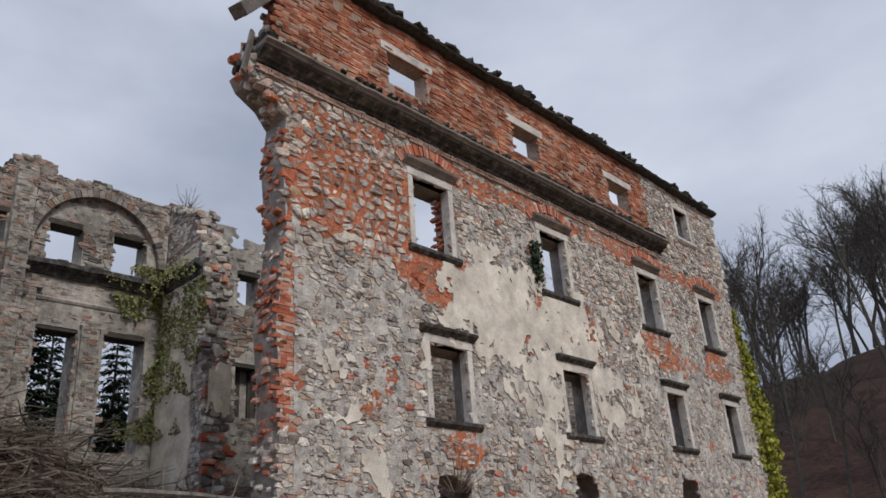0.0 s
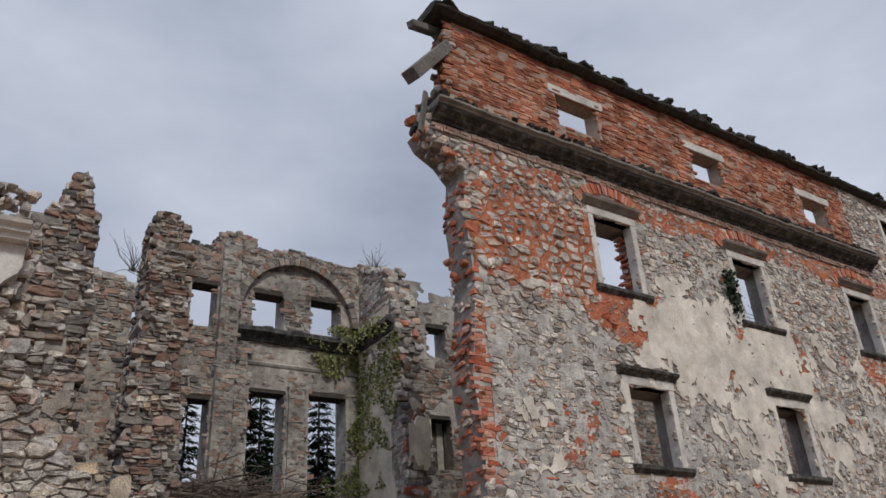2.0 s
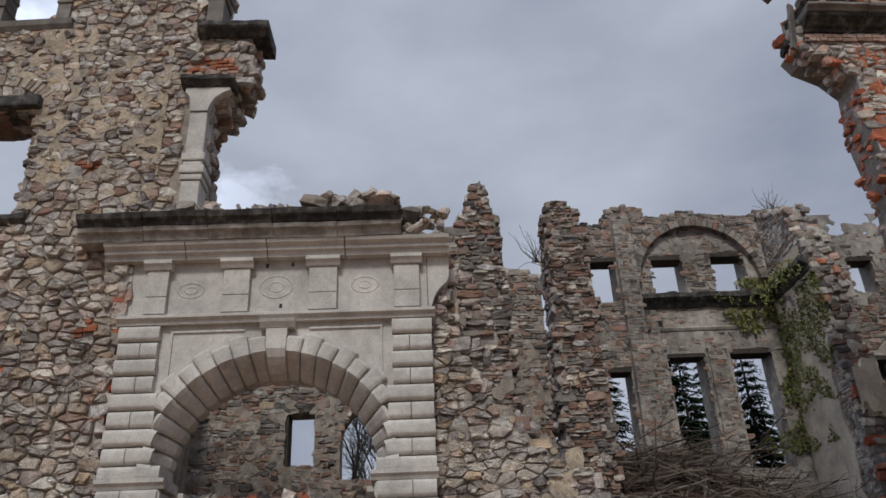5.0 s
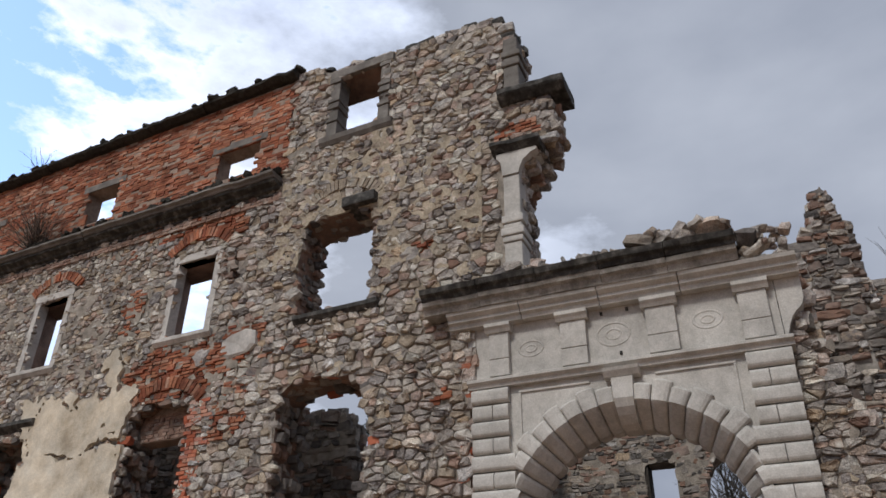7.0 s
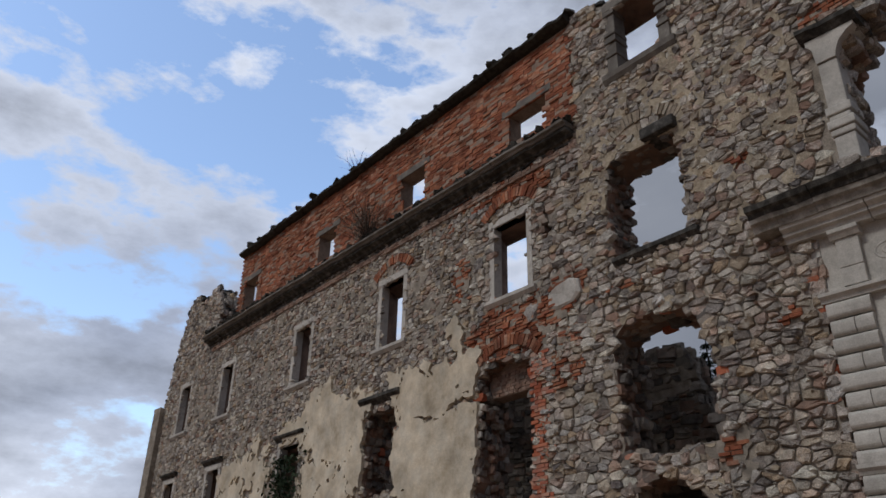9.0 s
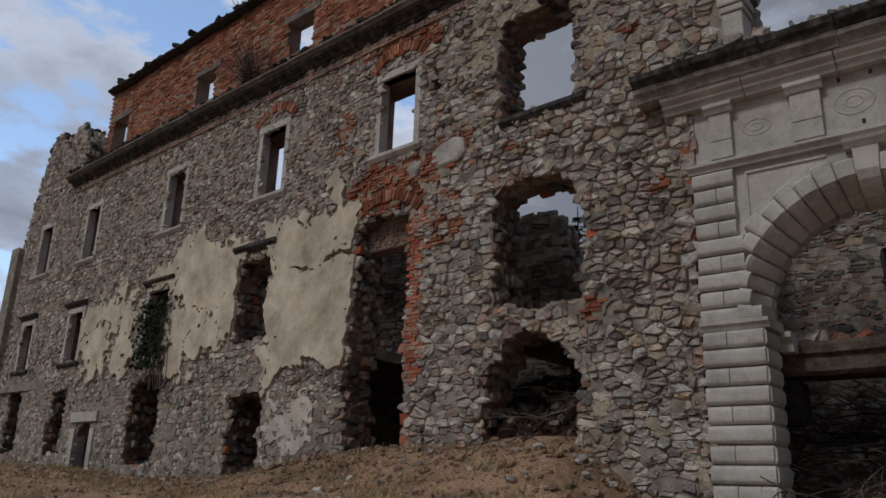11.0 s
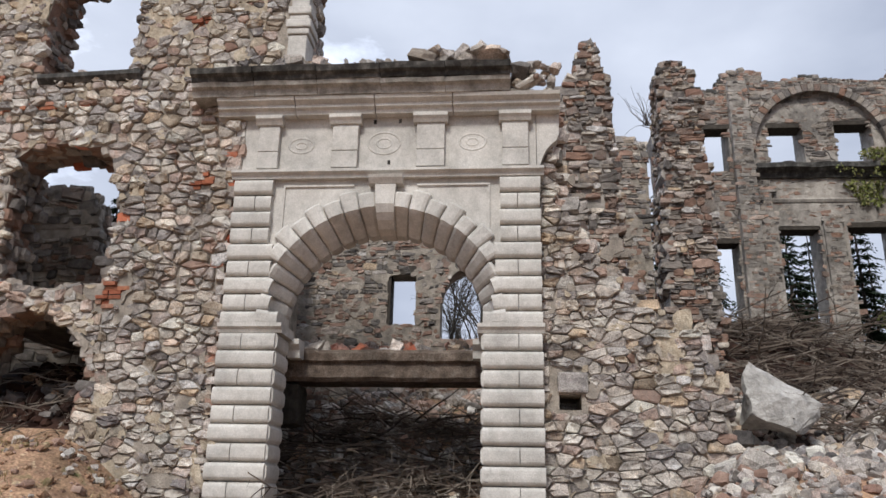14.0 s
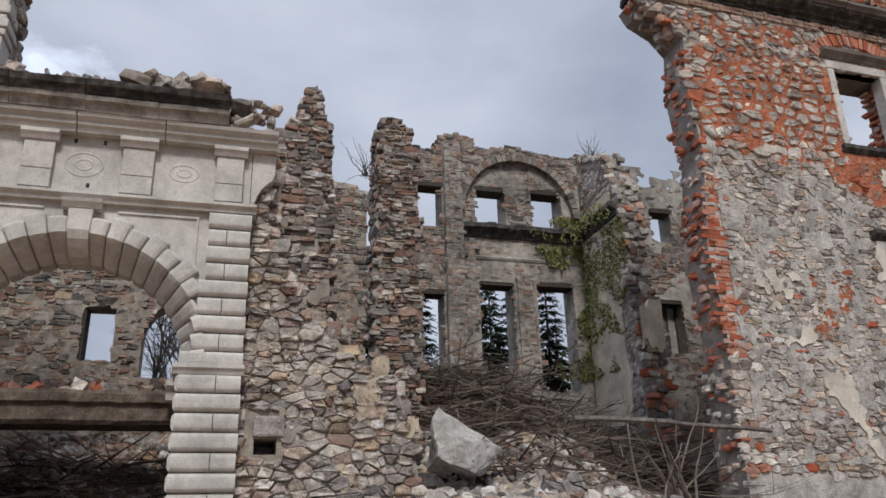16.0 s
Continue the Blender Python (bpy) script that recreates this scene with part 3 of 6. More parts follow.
def ground_z(x, y):
    foot = 1.45 - 0.55 * smooth(-7.5, -4.5, y) + 0.35 * smooth(-0.5, 1.5, y) - 0.3 * smooth(8, 12, y) + 0.35 * smooth(-14, -26, y)
    z = foot * smooth(0.5, -10.5, x)
    z += 0.75 * smooth(-9.2, -11.4, x) * smooth(-5.0, -7.2, y) * smooth(-17.0, -10.5, y)
    z += 1.5 * smooth(-11.4, -14.5, x) * smooth(-5.8, -7.2, y) * smooth(-11.5, -9.5, y)
    z += 0.95 * smooth(-8.6, -11.8, x) * smooth(1.4, 2.7, y) * smooth(7.6, 5.6, y)
    if x < -11:
        inner = smooth(-12.2, -19.0, x)
        z += inner * 2.9 * smooth(-7.5, -4.0, y) * smooth(13.5, 9.5, y)
        z += 0.4 * smooth(-12.0, -14.5, x) * smooth(0.3, 2.2, y) * smooth(9.5, 5.5, y)
        z -= 1.5 * smooth(-21.5, -26, x)
    z += 20.0 * smooth(30, 88, y) + 16.0 * smooth(85, 300, y)
    z += 6.0 * smooth(-40, -140, x)
    z -= 1.2 * smooth(4, 60, x)
    far = max(abs(x), abs(y))
    bump_amp = 0.10 * smooth(0.8, 4.0, math.hypot(x, y))
    return z + bump_amp * fbm(x, y, 0.55, 3.0) + 0.035 * smooth(1, 4, math.hypot(x, y)) * fbm(x, y, 2.3, 8.0) + (0.6 * fbm(x, y, 0.05, 2.0) if far > 40 else 0.0)


def build_ground():
    def axis(dense0, dense1, step, far):
        a = list(np.arange(dense0, dense1 + 1e-6, step))
        s, v = step, dense1
        while v < far:
            s *= 1.35
            v += s
            a.append(v)
        s, v = step, dense0
        lo = []
        while v > -far:
            s *= 1.35
            v -= s
            lo.append(v)
        return lo[::-1] + a
    xs, ys = axis(-22, 2, 0.28, 1500), axis(-34, 34, 0.28, 1500)
    verts = [(x, y, ground_z(x, y)) for x in xs for y in ys]
    n = len(ys)
    faces = [(i * n + j, (i + 1) * n + j, (i + 1) * n + j + 1, i * n + j + 1) for i in range(len(xs) - 1) for j in range(n - 1)]
    # behind the south openings the near-black colour stands in for shade on the earth
    g = link("ground", verts, faces, ["earth", "litter_shade"], [1 if verts[f[0]][1] > 31 or verts[f[0]][0] < -24 or (verts[f[0]][0] < -12.3 and 0.2 < verts[f[0]][1] < 9.6) or (verts[f[0]][0] < -12.4 and verts[f[0]][1] < -5.0) else 0 for f in faces], smooth=True)
    tagged(g, "brown earth slope with dry grass, dead leaves and rubble", "ground", kind="structure")


build_ground()
GREY = lambda u, v, r: 0

# ---- north wing: the long facade with the pale plaster ----
rng = np.random.default_rng(11)
nw = empty("wall_north_wing", "ruined three-storey rubble stone facade with peeling cream plaster", "wall", kind="structure")
holes_n = []
for u0, u1 in ((11.08, 12.6), (15.98, 17.5), (21.2, 22.7), (25.45, 26.85)):
    window(PR, u0, u1, 8.68, 10.48, holes_n, hood=2, label="pale stone window surround with dark hood, empty against the sky")
for u0, u1, z in ((11.3, 12.82, 4.85), (16.25, 17.72, 4.95), (21.75, 23.15, 5.0), (25.85, 27.1, 5.05)):
    window(PR, u0, u1, z, z + 1.65, holes_n, hood=1, label="pale stone window surround with soot-black hood moulding and sill")
window(PR, 24.95, 26.25, 12.7, 13.95, holes_n, hood=0, label="small pale stone attic window surround")
for u0, u1, z1 in ((11.4, 12.5, 3.8), (16.3, 17.3, 4.0), (21.8, 22.9, 4.15)):
    holes_n.append(rag(arched(u0, u1, 1.9, z1, 0.35), rng, 0.25, 0.05))
edge_n = [(7.6, 0.2), (28.45, 0.2), (28.45, 14.6), (22.9, 14.6), (22.9, 11.6), (7.2, 11.6), (6.8, 11.45), (6.95, 11.2), (7.42, 10.95), (7.72, 10.6), (7.62, 9.6), (7.75, 8.1), (7.62, 6.9), (7.52, 6.2), (7.65, 4.9), (7.6, 3.4)]
# window reveals take the darker inner stone, shade put into the colour
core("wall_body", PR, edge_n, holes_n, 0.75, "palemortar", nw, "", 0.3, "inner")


def north_red(u, v):
    """How much red brick packs the joints."""
    f = 1.25 - 1.1 * math.hypot((u - 9.3) / 2.1, (v - 9.45) / 1.25)
    f = max(f, 1.3 - 1.2 * math.hypot((u - 11.9) / 1.2, (v - 8.1) / 0.75), 0.9 - 1.1 * math.hypot((u - 11.0) / 0.6, (v - 9.6) / 1.3))
    for c in (16.8, 22.0, 26.2):
        f = max(f, 0.85 - 1.1 * math.hypot((u - c) / 1.3, (v - 7.9) / 0.8))
    f = max(f, 0.55 - abs(v - 11.0) / 0.5, 0.45 - math.hypot((u - 26.0) / 2.0, (v - 8.2) / 1.2), 0.5 - math.hypot((u - 12.3) / 1.6, (v - 4.3) / 0.9))
    return max(-0.4, f) + 0.55 * fbm(u, v, 0.7, 4.0) + 0.25 * fbm(u, v, 2.2, 6.0)



def north_choice(u, v, r):
    red = 0.035 + 0.09 * min(1.0, max(0.0, north_red(u, v)))
    if u < 8.1 and v < 7.6:
        red = 0.25
    if abs(u - 11.9) < 1.0 and 7.5 < v < 8.6:
        red = 0.6
    return (2 if r.random() < 0.65 else 3) if r.random() < red else (1 if r.random() < (0.55 if v < 8.3 else 0.2) else 0)


def brick_edge(u, v):
    return u < 7.95 and 4.3 < v < 7.45


stones("wall_stone", PR, edge_n, holes_n, nw, rng, 0.215, 0.118, 0.006, (0.010, 0.042), lambda u, v: u < 11.0 and 6.0 < v < 9.5, ("pale", "rubble", "rawbrick", "dullbrick"), north_choice, 300, lambda u, v: v > 2.4 and not brick_edge(u, v) and not (u < 11.0 and v > 8.25), True, lambda u, v: 1.0 + 2.6 * min(1.0, max(0.0, north_red(u, v))))
stones("wall_stone", PR, edge_n, holes_n, nw, rng, 0.27, 0.185, 0.011, (0.02, 0.06), None, ("pale", "rubble", "rawbrick", "dullbrick"), north_choice, 0, lambda u, v: u < 11.0 and v > 8.25, True, lambda u, v: 1.0 + 2.9 * min(1.0, max(0.0, north_red(u, v))))
bricks("brick", PR, 7.55, 7.98, 4.3, 7.45, [], nw, rng, "rawbrick", ragl=0.18, ragr=0.25)
left_edge = [(7.68, 2.0), (7.68, 3.4), (7.73, 4.9), (7.6, 6.2), (7.7, 6.9), (7.83, 8.1), (7.7, 9.6), (7.8, 10.5)]
edge_blocks("edge_stone", PR, left_edge, False, 0.68, nw, rng, 0.115, ("pale", "rawbrick", "brick"), lambda u, v, r: (1 if r.random() < 0.7 else 2) if (r.random() < (0.88 if 4.3 < v < 7.5 or 8.1 < v < 10.3 else 0.2)) else 0)
edge_blocks("corbel_stone", PR, [(7.7, 10.65), (7.4, 10.95), (7.1, 11.15), (6.9, 11.3), (6.8, 11.5)], False, 0.5, nw, rng, 0.17, ("rubble", "rawbrick"), lambda u, v, r: 1 if r.random() < 0.25 else 0)
edge_blocks("corner_stone", PR, [(28.45, 1.0), (28.45, 14.5)], False, 0.7, nw, rng, 0.3, ("pale",), None)


def plaster_n(u, v):
    r = math.hypot((u - 16.4) / 5.4, (v - 7.2) / 3.4)
    f = 0.45 - 0.74 * r * r
    f = max(f, 0.85 - 1.3 * math.hypot((u - 14.6) / 1.5, (v - 8.0) / 1.35))
    f = max(f, 0.50 - 1.4 * math.hypot((u - 9.3) / 0.8, (v - 8.32) / 0.5))
    f = max(f, 0.30 - 0.8 * math.hypot((u - 8.9) / 0.9, (v - 5.6) / 1.0))
    f = max(f, 0.20 - 0.5 * math.hypot((u - 10.0) / 1.6, (v - 4.2) / 1.6))
    return max(f, -0.5) - 0.22 + 0.58 * fbm(u, v, 0.55, 1.0) + 0.45 * fbm(u, v, 1.9, 4.0) + 0.32 * fbm(u, v, 5.5, 2.0)


patches("plaster_coat", PR, 7.9, 28.2, 2.6, 11.2, plaster_n, 0.058, "limeplaster", nw, 0.05, 0.06, "peeling pale lime plaster", holes_n)
patches("mortar_smear", PR, 7.9, 28.3, 2.6, 11.4, lambda u, v: 0.42 * fbm(u, v, 3.2, 9.0) + 0.34 * fbm(u, v, 7.0, 5.0) - 0.10 + 0.1 * smooth(8.0, 7.0, v) + 0.22 * fbm(u, v, 0.35, 2.0) - 0.5 * min(1.0, max(0.0, north_red(u, v))), 0.030, "palemortar", nw, 0.05, 0.03, "", holes_n)
patches("brick_packing", PR, 7.75, 27.9, 3.4, 11.35, north_red, 0.03, "redpack", nw, 0.08, 0.02, "red brick packing between the stones", holes_n)


def relieving_arch(P, c, z, wall, rng, half=0.95, tall=0.24, mat="rawbrick"):
    soup = Soup()
    R = half * 1.35
    a0 = math.asin(half / R)
    n = 22
    for k in range(n):
        a = -a0 + 2 * a0 * (k + 0.5) / n
        da = a0 / n * 0.82
        r0, r1 = R, R + tall + rng.normal(0, 0.012)
        q = [(a - da, r0), (a + da, r0), (a + da, r1), (a - da, r1)]
        pts = [(c + r * math.sin(t), z + r * math.cos(t) - R) for t, r in q]
        d = rng.normal(0.07, 0.012)
        soup.add([P(u, v, -0.03) for u, v in pts] + [P(u, v, d) for u, v in pts], BOX_F[1:])
    soup.link("relieving_arch", [mat], wall, "segmental arch of worn bricks")


edge_blocks("reveal_brick", PR, [(12.56, 8.75), (12.56, 10.4)], False, 0.5, nw, rng, 0.09, ("rawbrick",), None, 0.02)
for c in (11.84, 16.75, 21.95, 26.15):
    relieving_arch(PR, c, 11.12, nw, rng, 0.98, 0.26)

# attic of the north wing
an = empty("attic_wall_north", "red brick attic wall with small square openings", "wall", kind="structure")
ah = [rect(10.66, 12.02, 12.8, 13.72), rect(15.48, 16.75, 12.75, 13.68), rect(20.5, 21.85, 12.7, 13.62)]
core("attic_body", PR, [(7.5, 12.05), (22.9, 12.05), (22.9, 14.62), (7.7, 14.62), (7.5, 13.6)], ah, 0.45, "jointred", an)
bricks("brick", PR, 7.5, 22.9, 12.07, 14.6, ah, an, rng, bw=0.27, bh=0.062, singles=300, pick=lambda u, v: 9.3 < u < 13.6, ragl=0.12, rough=0.012)
for h in ah:
    (a, z0), (b, _), (_, z1), _ = h
    pbox("lintel", PR, a - 0.22, b + 0.22, z1 + 0.002, z1 + 0.24, -0.42, 0.03, "frame", an, label="plain grey stone lintel")


def cornice(name, P, u0, u1, z, rng, label):
    w = empty(name, label, "cornice", kind="structure")
    n = max(1, int((u1 - u0) / 1.15))
    for k in range(n):
        a, b = u0 + (u1 - u0) * k / n, u0 + (u1 - u0) * (k + 1) / n - 0.012
        j = rng.normal(0, 0.012)
        prism("cornice_block", P, [(-0.1, z + j), (0.05, z + j), (0.05, z + 0.07 + j), (0.13, z + 0.09 + j), (0.15, z + 0.15 + j), (0.30, z + 0.19 + j), (0.32, z + 0.245 + j), (-0.1, z + 0.25 + j)], a, b, "blackstone", w, steps=5, rng=rng, amp=0.008)
        prism("corona", P, [(-0.1, z + 0.26 + j), (0.34, z + 0.255 + j), (0.36, z + 0.30 + j), (0.43, z + 0.33 + j), (0.43, z + 0.385 + j), (-0.1, z + 0.39 + j)], a, b, "sootstone", w, steps=5, rng=rng, amp=0.006)
        prism("cornice_top", P, [(-0.1, z + 0.395 + j), (0.40, z + 0.395 + j), (0.36, z + 0.44 + j), (0.22, z + 0.475 + j), (-0.1, z + 0.49 + j)], a, b, "roof", w, steps=5, rng=rng, amp=0.012)
    soup = Soup()
    for _ in range(int((u1 - u0) * 22)):
        u = rng.uniform(u0, u1)
        soup.add(*block(rng, P(u, z + 0.48 + rng.uniform(-0.01, 0.06), rng.uniform(0.02, 0.36)), rng.uniform(0.03, 0.09, 3), tuple(rng.uniform(0, 3, 3))))
    soup.link("moss_and_debris", ["roof"], w, kind="stuff")
    return w


bricks("corbel_brick", lambda u, v, d: PR(u, v, d + 0.07), 7.0, 23.0, 11.36, 11.57, [], nw, rng, "dullbrick", bw=0.13)
cornice("cornice_north", PR, 6.95, 23.4, 11.58, rng, "soot-blackened moulded stone cornice with broken end")


def roof_edge(name, P, u0, u1, za, zb, rng, lumps=16):
    w = empty(name, "dark mossy remains of a tiled eave along the wall top", "eave", kind="structure")
    n = int((u1 - u0) / 0.9)
    for k in range(n):
        a, b = u0 + (u1 - u0) * k / n, u0 + (u1 - u0) * (k + 1) / n
        z = za + (zb - za) * (k + 0.5) / n + rng.normal(0, 0.015)
        prism("eave_slab", P, [(-0.6, z), (0.12, z), (0.26, z + 0.07), (0.28, z + 0.14), (0.1, z + 0.22), (-0.6, z + 0.24)], a, b - 0.004, "roof", w, steps=4, rng=rng, amp=0.015)
    soup = Soup()
    for _ in range(int((u1 - u0) * lumps)):
        u = rng.uniform(u0, u1)
        z = za + (zb - za) * (u - u0) / (u1 - u0)
        tall = 1.0 + 1.6 * max(0.0, fbm(u, 0, 0.9, 7.0))
        soup.add(*block(rng, P(u, z + 0.2 + rng.uniform(0, 0.06) * tall, rng.uniform(-0.5, 0.2)), (rng.uniform(0.06, 0.16), rng.uniform(0.06, 0.2), rng.uniform(0.03, 0.07) * tall), (rng.normal(0, 0.3), rng.normal(0, 0.3), rng.uniform(0, 3))))
    soup.link("broken_tile", ["roof"], w, kind="stuff")


roof_edge("eave_north", PR, 7.1, 28.6, 14.62, 14.55, rng)


def timber(a, b, w, h, label):
    a, b = Vector(a), Vector(b)
    q = (b - a).to_track_quat("X", "Z").to_matrix()
    v, f = bevel_box((0, -w / 2, -h / 2), ((b - a).length, w / 2, h / 2), 0.015)
    ob = link("roof_timber", [tuple(a + q @ Vector(p)) for p in v], f, "timber")
    return tagged(ob, label, "timber", "broken roof timbers")


edge_blocks("attic_end_stone", PR, [(6.95, 12.08), (7.25, 12.2), (7.45, 12.7), (7.5, 13.4), (7.6, 14.4)], False, 0.45, an, rng, 0.15, ("brick", "inner", "rubble"), lambda u, v, r: int(r.choice(3, p=(0.6, 0.25, 0.15))))
edge_blocks("corbel_end_stone", PR, [(6.85, 11.95), (6.8, 11.7), (7.0, 11.5)], False, 0.5, nw, rng, 0.18, ("rubble", "rawbrick", "blackstone"), lambda u, v, r: int(r.choice(3)))
timber((-11.45, 7.55, 13.9), (-11.1, 6.4, 12.4), 0.34, 0.28, "grey weathered beam end hanging off the broken attic")
timber((-11.75, 7.6, 14.1), (-11.6, 6.75, 13.0), 0.18, 0.2, "grey weathered rafter stub leaning on the broken attic")
timber((-11.75, 7.62, 14.58), (-11.35, 6.62, 14.12), 0.2, 0.16, "short grey rafter end under the eave")
timber((-11.1, 6.75, 12.1), (-10.98, 6.5, 10.95), 0.06, 0.13, "thin grey board hanging from the broken cornice")

# ---- south wing ----
rng = np.random.default_rng(23)
sw = empty("wall_south_wing", "ruined rubble stone facade with red brick patches and broken openings", "wall", kind="structure")
hs = []
for u0, u1 in ((-12.33, -10.95), (-16.85, -15.55), (-21.55, -20.3), (-26.85, -25.7), (-30.6, -29.4)):
    window(PL, u0, u1, 8.6, 10.45, hs, hood=0, label="pale stone window surround without glass in rubble wall")
for u0, u1 in ((-21.75, -20.3), (-26.95, -25.7), (-30.75, -29.6)):
    window(PL, u0, u1, 5.1, 6.75, hs, hood=1, label="pale stone window surround with dark hood moulding")
WIN[0] += 1
aw_ = empty("window_%d" % WIN[0], "grey moulded stone attic window surround open to the sky", "window", "windows of the facade", "structure")
for u0, u1 in ((-8.47, -8.22), (-7.14, -6.9)):
    for a, b, e in ((12.7, 13.12, 0.02), (13.13, 13.2, 0.05), (13.21, 13.5, 0.0), (13.51, 13.6, 0.05), (13.61, 13.7, 0.02), (13.71, 13.8, 0.05), (13.81, 14.28, 0.0), (14.29, 14.4, 0.04)):
        pbox("jamb", PL, u0 - e * 0.6, u1 + e * 0.6, a, b, -0.35, 0.06 + e, "sootstone", aw_, 0.014)
pbox("lintel", PL, -8.5, -6.82, 14.405, 14.62, -0.4, 0.1, "sootstone", aw_, 0.02)
prism("sill", PL, [(-0.4, 12.5), (0.06, 12.5), (0.12, 12.58), (0.14, 12.697), (-0.4, 12.697)], -8.62, -6.78, "sootstone", aw_)
hs.append(rect(-8.25, -7.11, 12.7, 14.4))
loose = []
for lo, amp in ((arched(-8.8, -7.05, 8.42, 10.66, 0.2), 0.035), (arched(-8.95, -7.0, 4.65, 7.15, 0.45), 0.06), (arched(-9.15, -7.05, 0.9, 4.25, 0.8), 0.07), ([(-12.75, 0.8), (-11.0, 0.8), (-11.1, 4.6), (-11.0, 7.0), (-11.9, 7.2), (-12.75, 7.0), (-12.75, 5.0), (-12.95, 3.6)], 0.05), (rect(-17.1, -15.75, 4.8, 6.95), 0.05), (arched(-17.0, -15.6, 1.5, 3.65, 0.35), 0.05), (rect(-21.95, -20.25, 1.9, 4.3), 0.07), (rect(-27.2, -26.0, 2.2, 4.2), 0.07), (rect(-30.75, -29.6, 2.2, 4.6), 0.07), (arched(-10.72, -10.3, 9.7, 10.4, 0.2), 0.04)):
    r = rag(lo, rng, 0.24, amp)
    loose.append(r)
    hs.append(r)
hs.append(arched(-24.95, -23.95, 1.3, 3.15, 0.45))
edge_s = [(-32.2, 0.5), (-5.02, 0.5), (-5.02, 3.0), (-5.02, 6.0), (-5.1, 7.9), (-4.15, 8.0), (-4.12, 10.3), (-3.95, 10.45), (-3.74, 10.62), (-3.62, 10.95), (-3.34, 11.15), (-3.42, 11.5), (-3.35, 12.0), (-4.15, 12.35), (-4.12, 14.1), (-4.45, 14.5), (-5.8, 14.66), (-6.8, 14.55), (-6.9, 14.63), (-8.5, 14.72), (-9.0, 15.0), (-9.55, 14.98), (-9.55, 12.0), (-27.9, 12.0), (-27.9, 13.3), (-28.8, 14.3), (-29.6, 13.4), (-30.2, 14.4), (-31.0, 14.3), (-31.6, 12.5), (-32.1, 10.0)]
# opening sides in the darker inner stone, which deepens their shade by colour
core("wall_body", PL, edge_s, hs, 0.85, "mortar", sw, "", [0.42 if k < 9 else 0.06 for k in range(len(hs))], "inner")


def south_red(u, v):
    """Where bands of red brick are laid into the rubble."""
    f = max(1.0 - 0.9 * max(abs(u + 11.7) / 1.9, abs(v - 7.8) / 0.72) ** 2, 0.75 - max(abs(u + 12.0) / 2.4, abs(v - 11.25) / 0.45) ** 2)
    f = max(f, 0.7 - max(abs(u + 10.1) / 0.75, abs(v - 6.9) / 1.0) ** 2, 0.55 - max(abs(u + 8.0) / 1.1, abs(v - 7.75) / 0.25) ** 2, 0.6 - math.hypot((u + 6.1) / 0.6, (v - 9.3) / 0.4))
    f = max(f, 0.6 - math.hypot((u + 6.75) / 0.5, (v - 4.5) / 0.5), 0.7 - max(abs(u + 4.0) / 0.6, abs(v - 11.4) / 0.25) ** 2, 0.2 - max(abs(u + 5.4) / 0.45, abs(v - 6.6) / 1.6) ** 2, 0.5 - max(abs(u + 13.2) / 0.6, abs(v - 9.6) / 1.0) ** 2)
    return max(f, -0.6) - 0.45 + 0.75 * fbm(u, v, 1.3, 2.5) + 0.5 * fbm(u * 0.6, v, 3.6, 5.0)


def south_choice(u, v, r):
    red = 0.015 if v < 7 else 0.03
    return 3 if r.random() < red else (4 if r.random() < 0.10 else (2 if r.random() < 0.5 else 0))


def south_joint(u, v):
    """Joints washed out deepest beside the portal and below the upper opening."""
    return 1.0 + 1.1 * smooth(-7.0, -5.6, u) * smooth(8.6, 7.4, v) * smooth(2.2, 4.2, v) + 0.8 * smooth(-9.6, -8.8, u) * smooth(7.0, 7.5, v) * smooth(8.8, 8.3, v) + 0.2 * smooth(-13, -10, u)


SOUTH_MATS = ("rubble", "rawbrick", "pale", "dullbrick", "tanstone")
stones("wall_stone", PL, edge_s, hs, sw, rng, 0.235, 0.155, 0.0065, (0.018, 0.075), lambda u, v: u > -7.0 and 2.0 < v < 7.5, SOUTH_MATS, south_choice, 300, lambda u, v: v > 0.9 and u > -13.0 and not (u > -5.04 and v < 7.95) and not (u > -4.4 and v < 10.9) and south_red(u, v) < 0.0, True, south_joint)
stones("wall_stone", PL, edge_s, hs, sw, rng, 0.205, 0.13, 0.006, (0.015, 0.06), None, SOUTH_MATS, south_choice, 0, lambda u, v: v > 0.9 and u <= -13.0 and south_red(u, v) < 0.0, True, south_joint)
bricks("brick_band", lambda u, v, d: PL(u, v, d + 0.025), -14.4, -3.4, 3.6, 11.95, hs, sw, rng, "brick", bw=0.2, bh=0.056, joint=0.016, keep=lambda u, v: south_red(u, v) > -0.05, rough=0.018)
edge_blocks("edge_stone", PL, [(-5.06, 1.2), (-5.06, 7.85)], False, 0.3, sw, rng, 0.17, ("rubble", "dullbrick", "rawbrick"), lambda u, v, r: int(r.choice(3, p=(0.62, 0.22, 0.16))), 0.0, (0.12, 0.2))
for lo in loose:
    # mostly the darker inner stone: the shade of the openings is in the colour
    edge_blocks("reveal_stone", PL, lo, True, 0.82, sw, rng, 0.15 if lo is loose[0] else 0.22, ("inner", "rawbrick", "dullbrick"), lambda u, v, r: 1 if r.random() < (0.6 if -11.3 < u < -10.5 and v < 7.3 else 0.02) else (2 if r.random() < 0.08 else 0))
edge_blocks("edge_stone", PL, edge_s[3:13], False, 0.8, sw, rng, 0.24, ("rubble", "dullbrick"), lambda u, v, r: 1 if r.random() < 0.12 else 0)
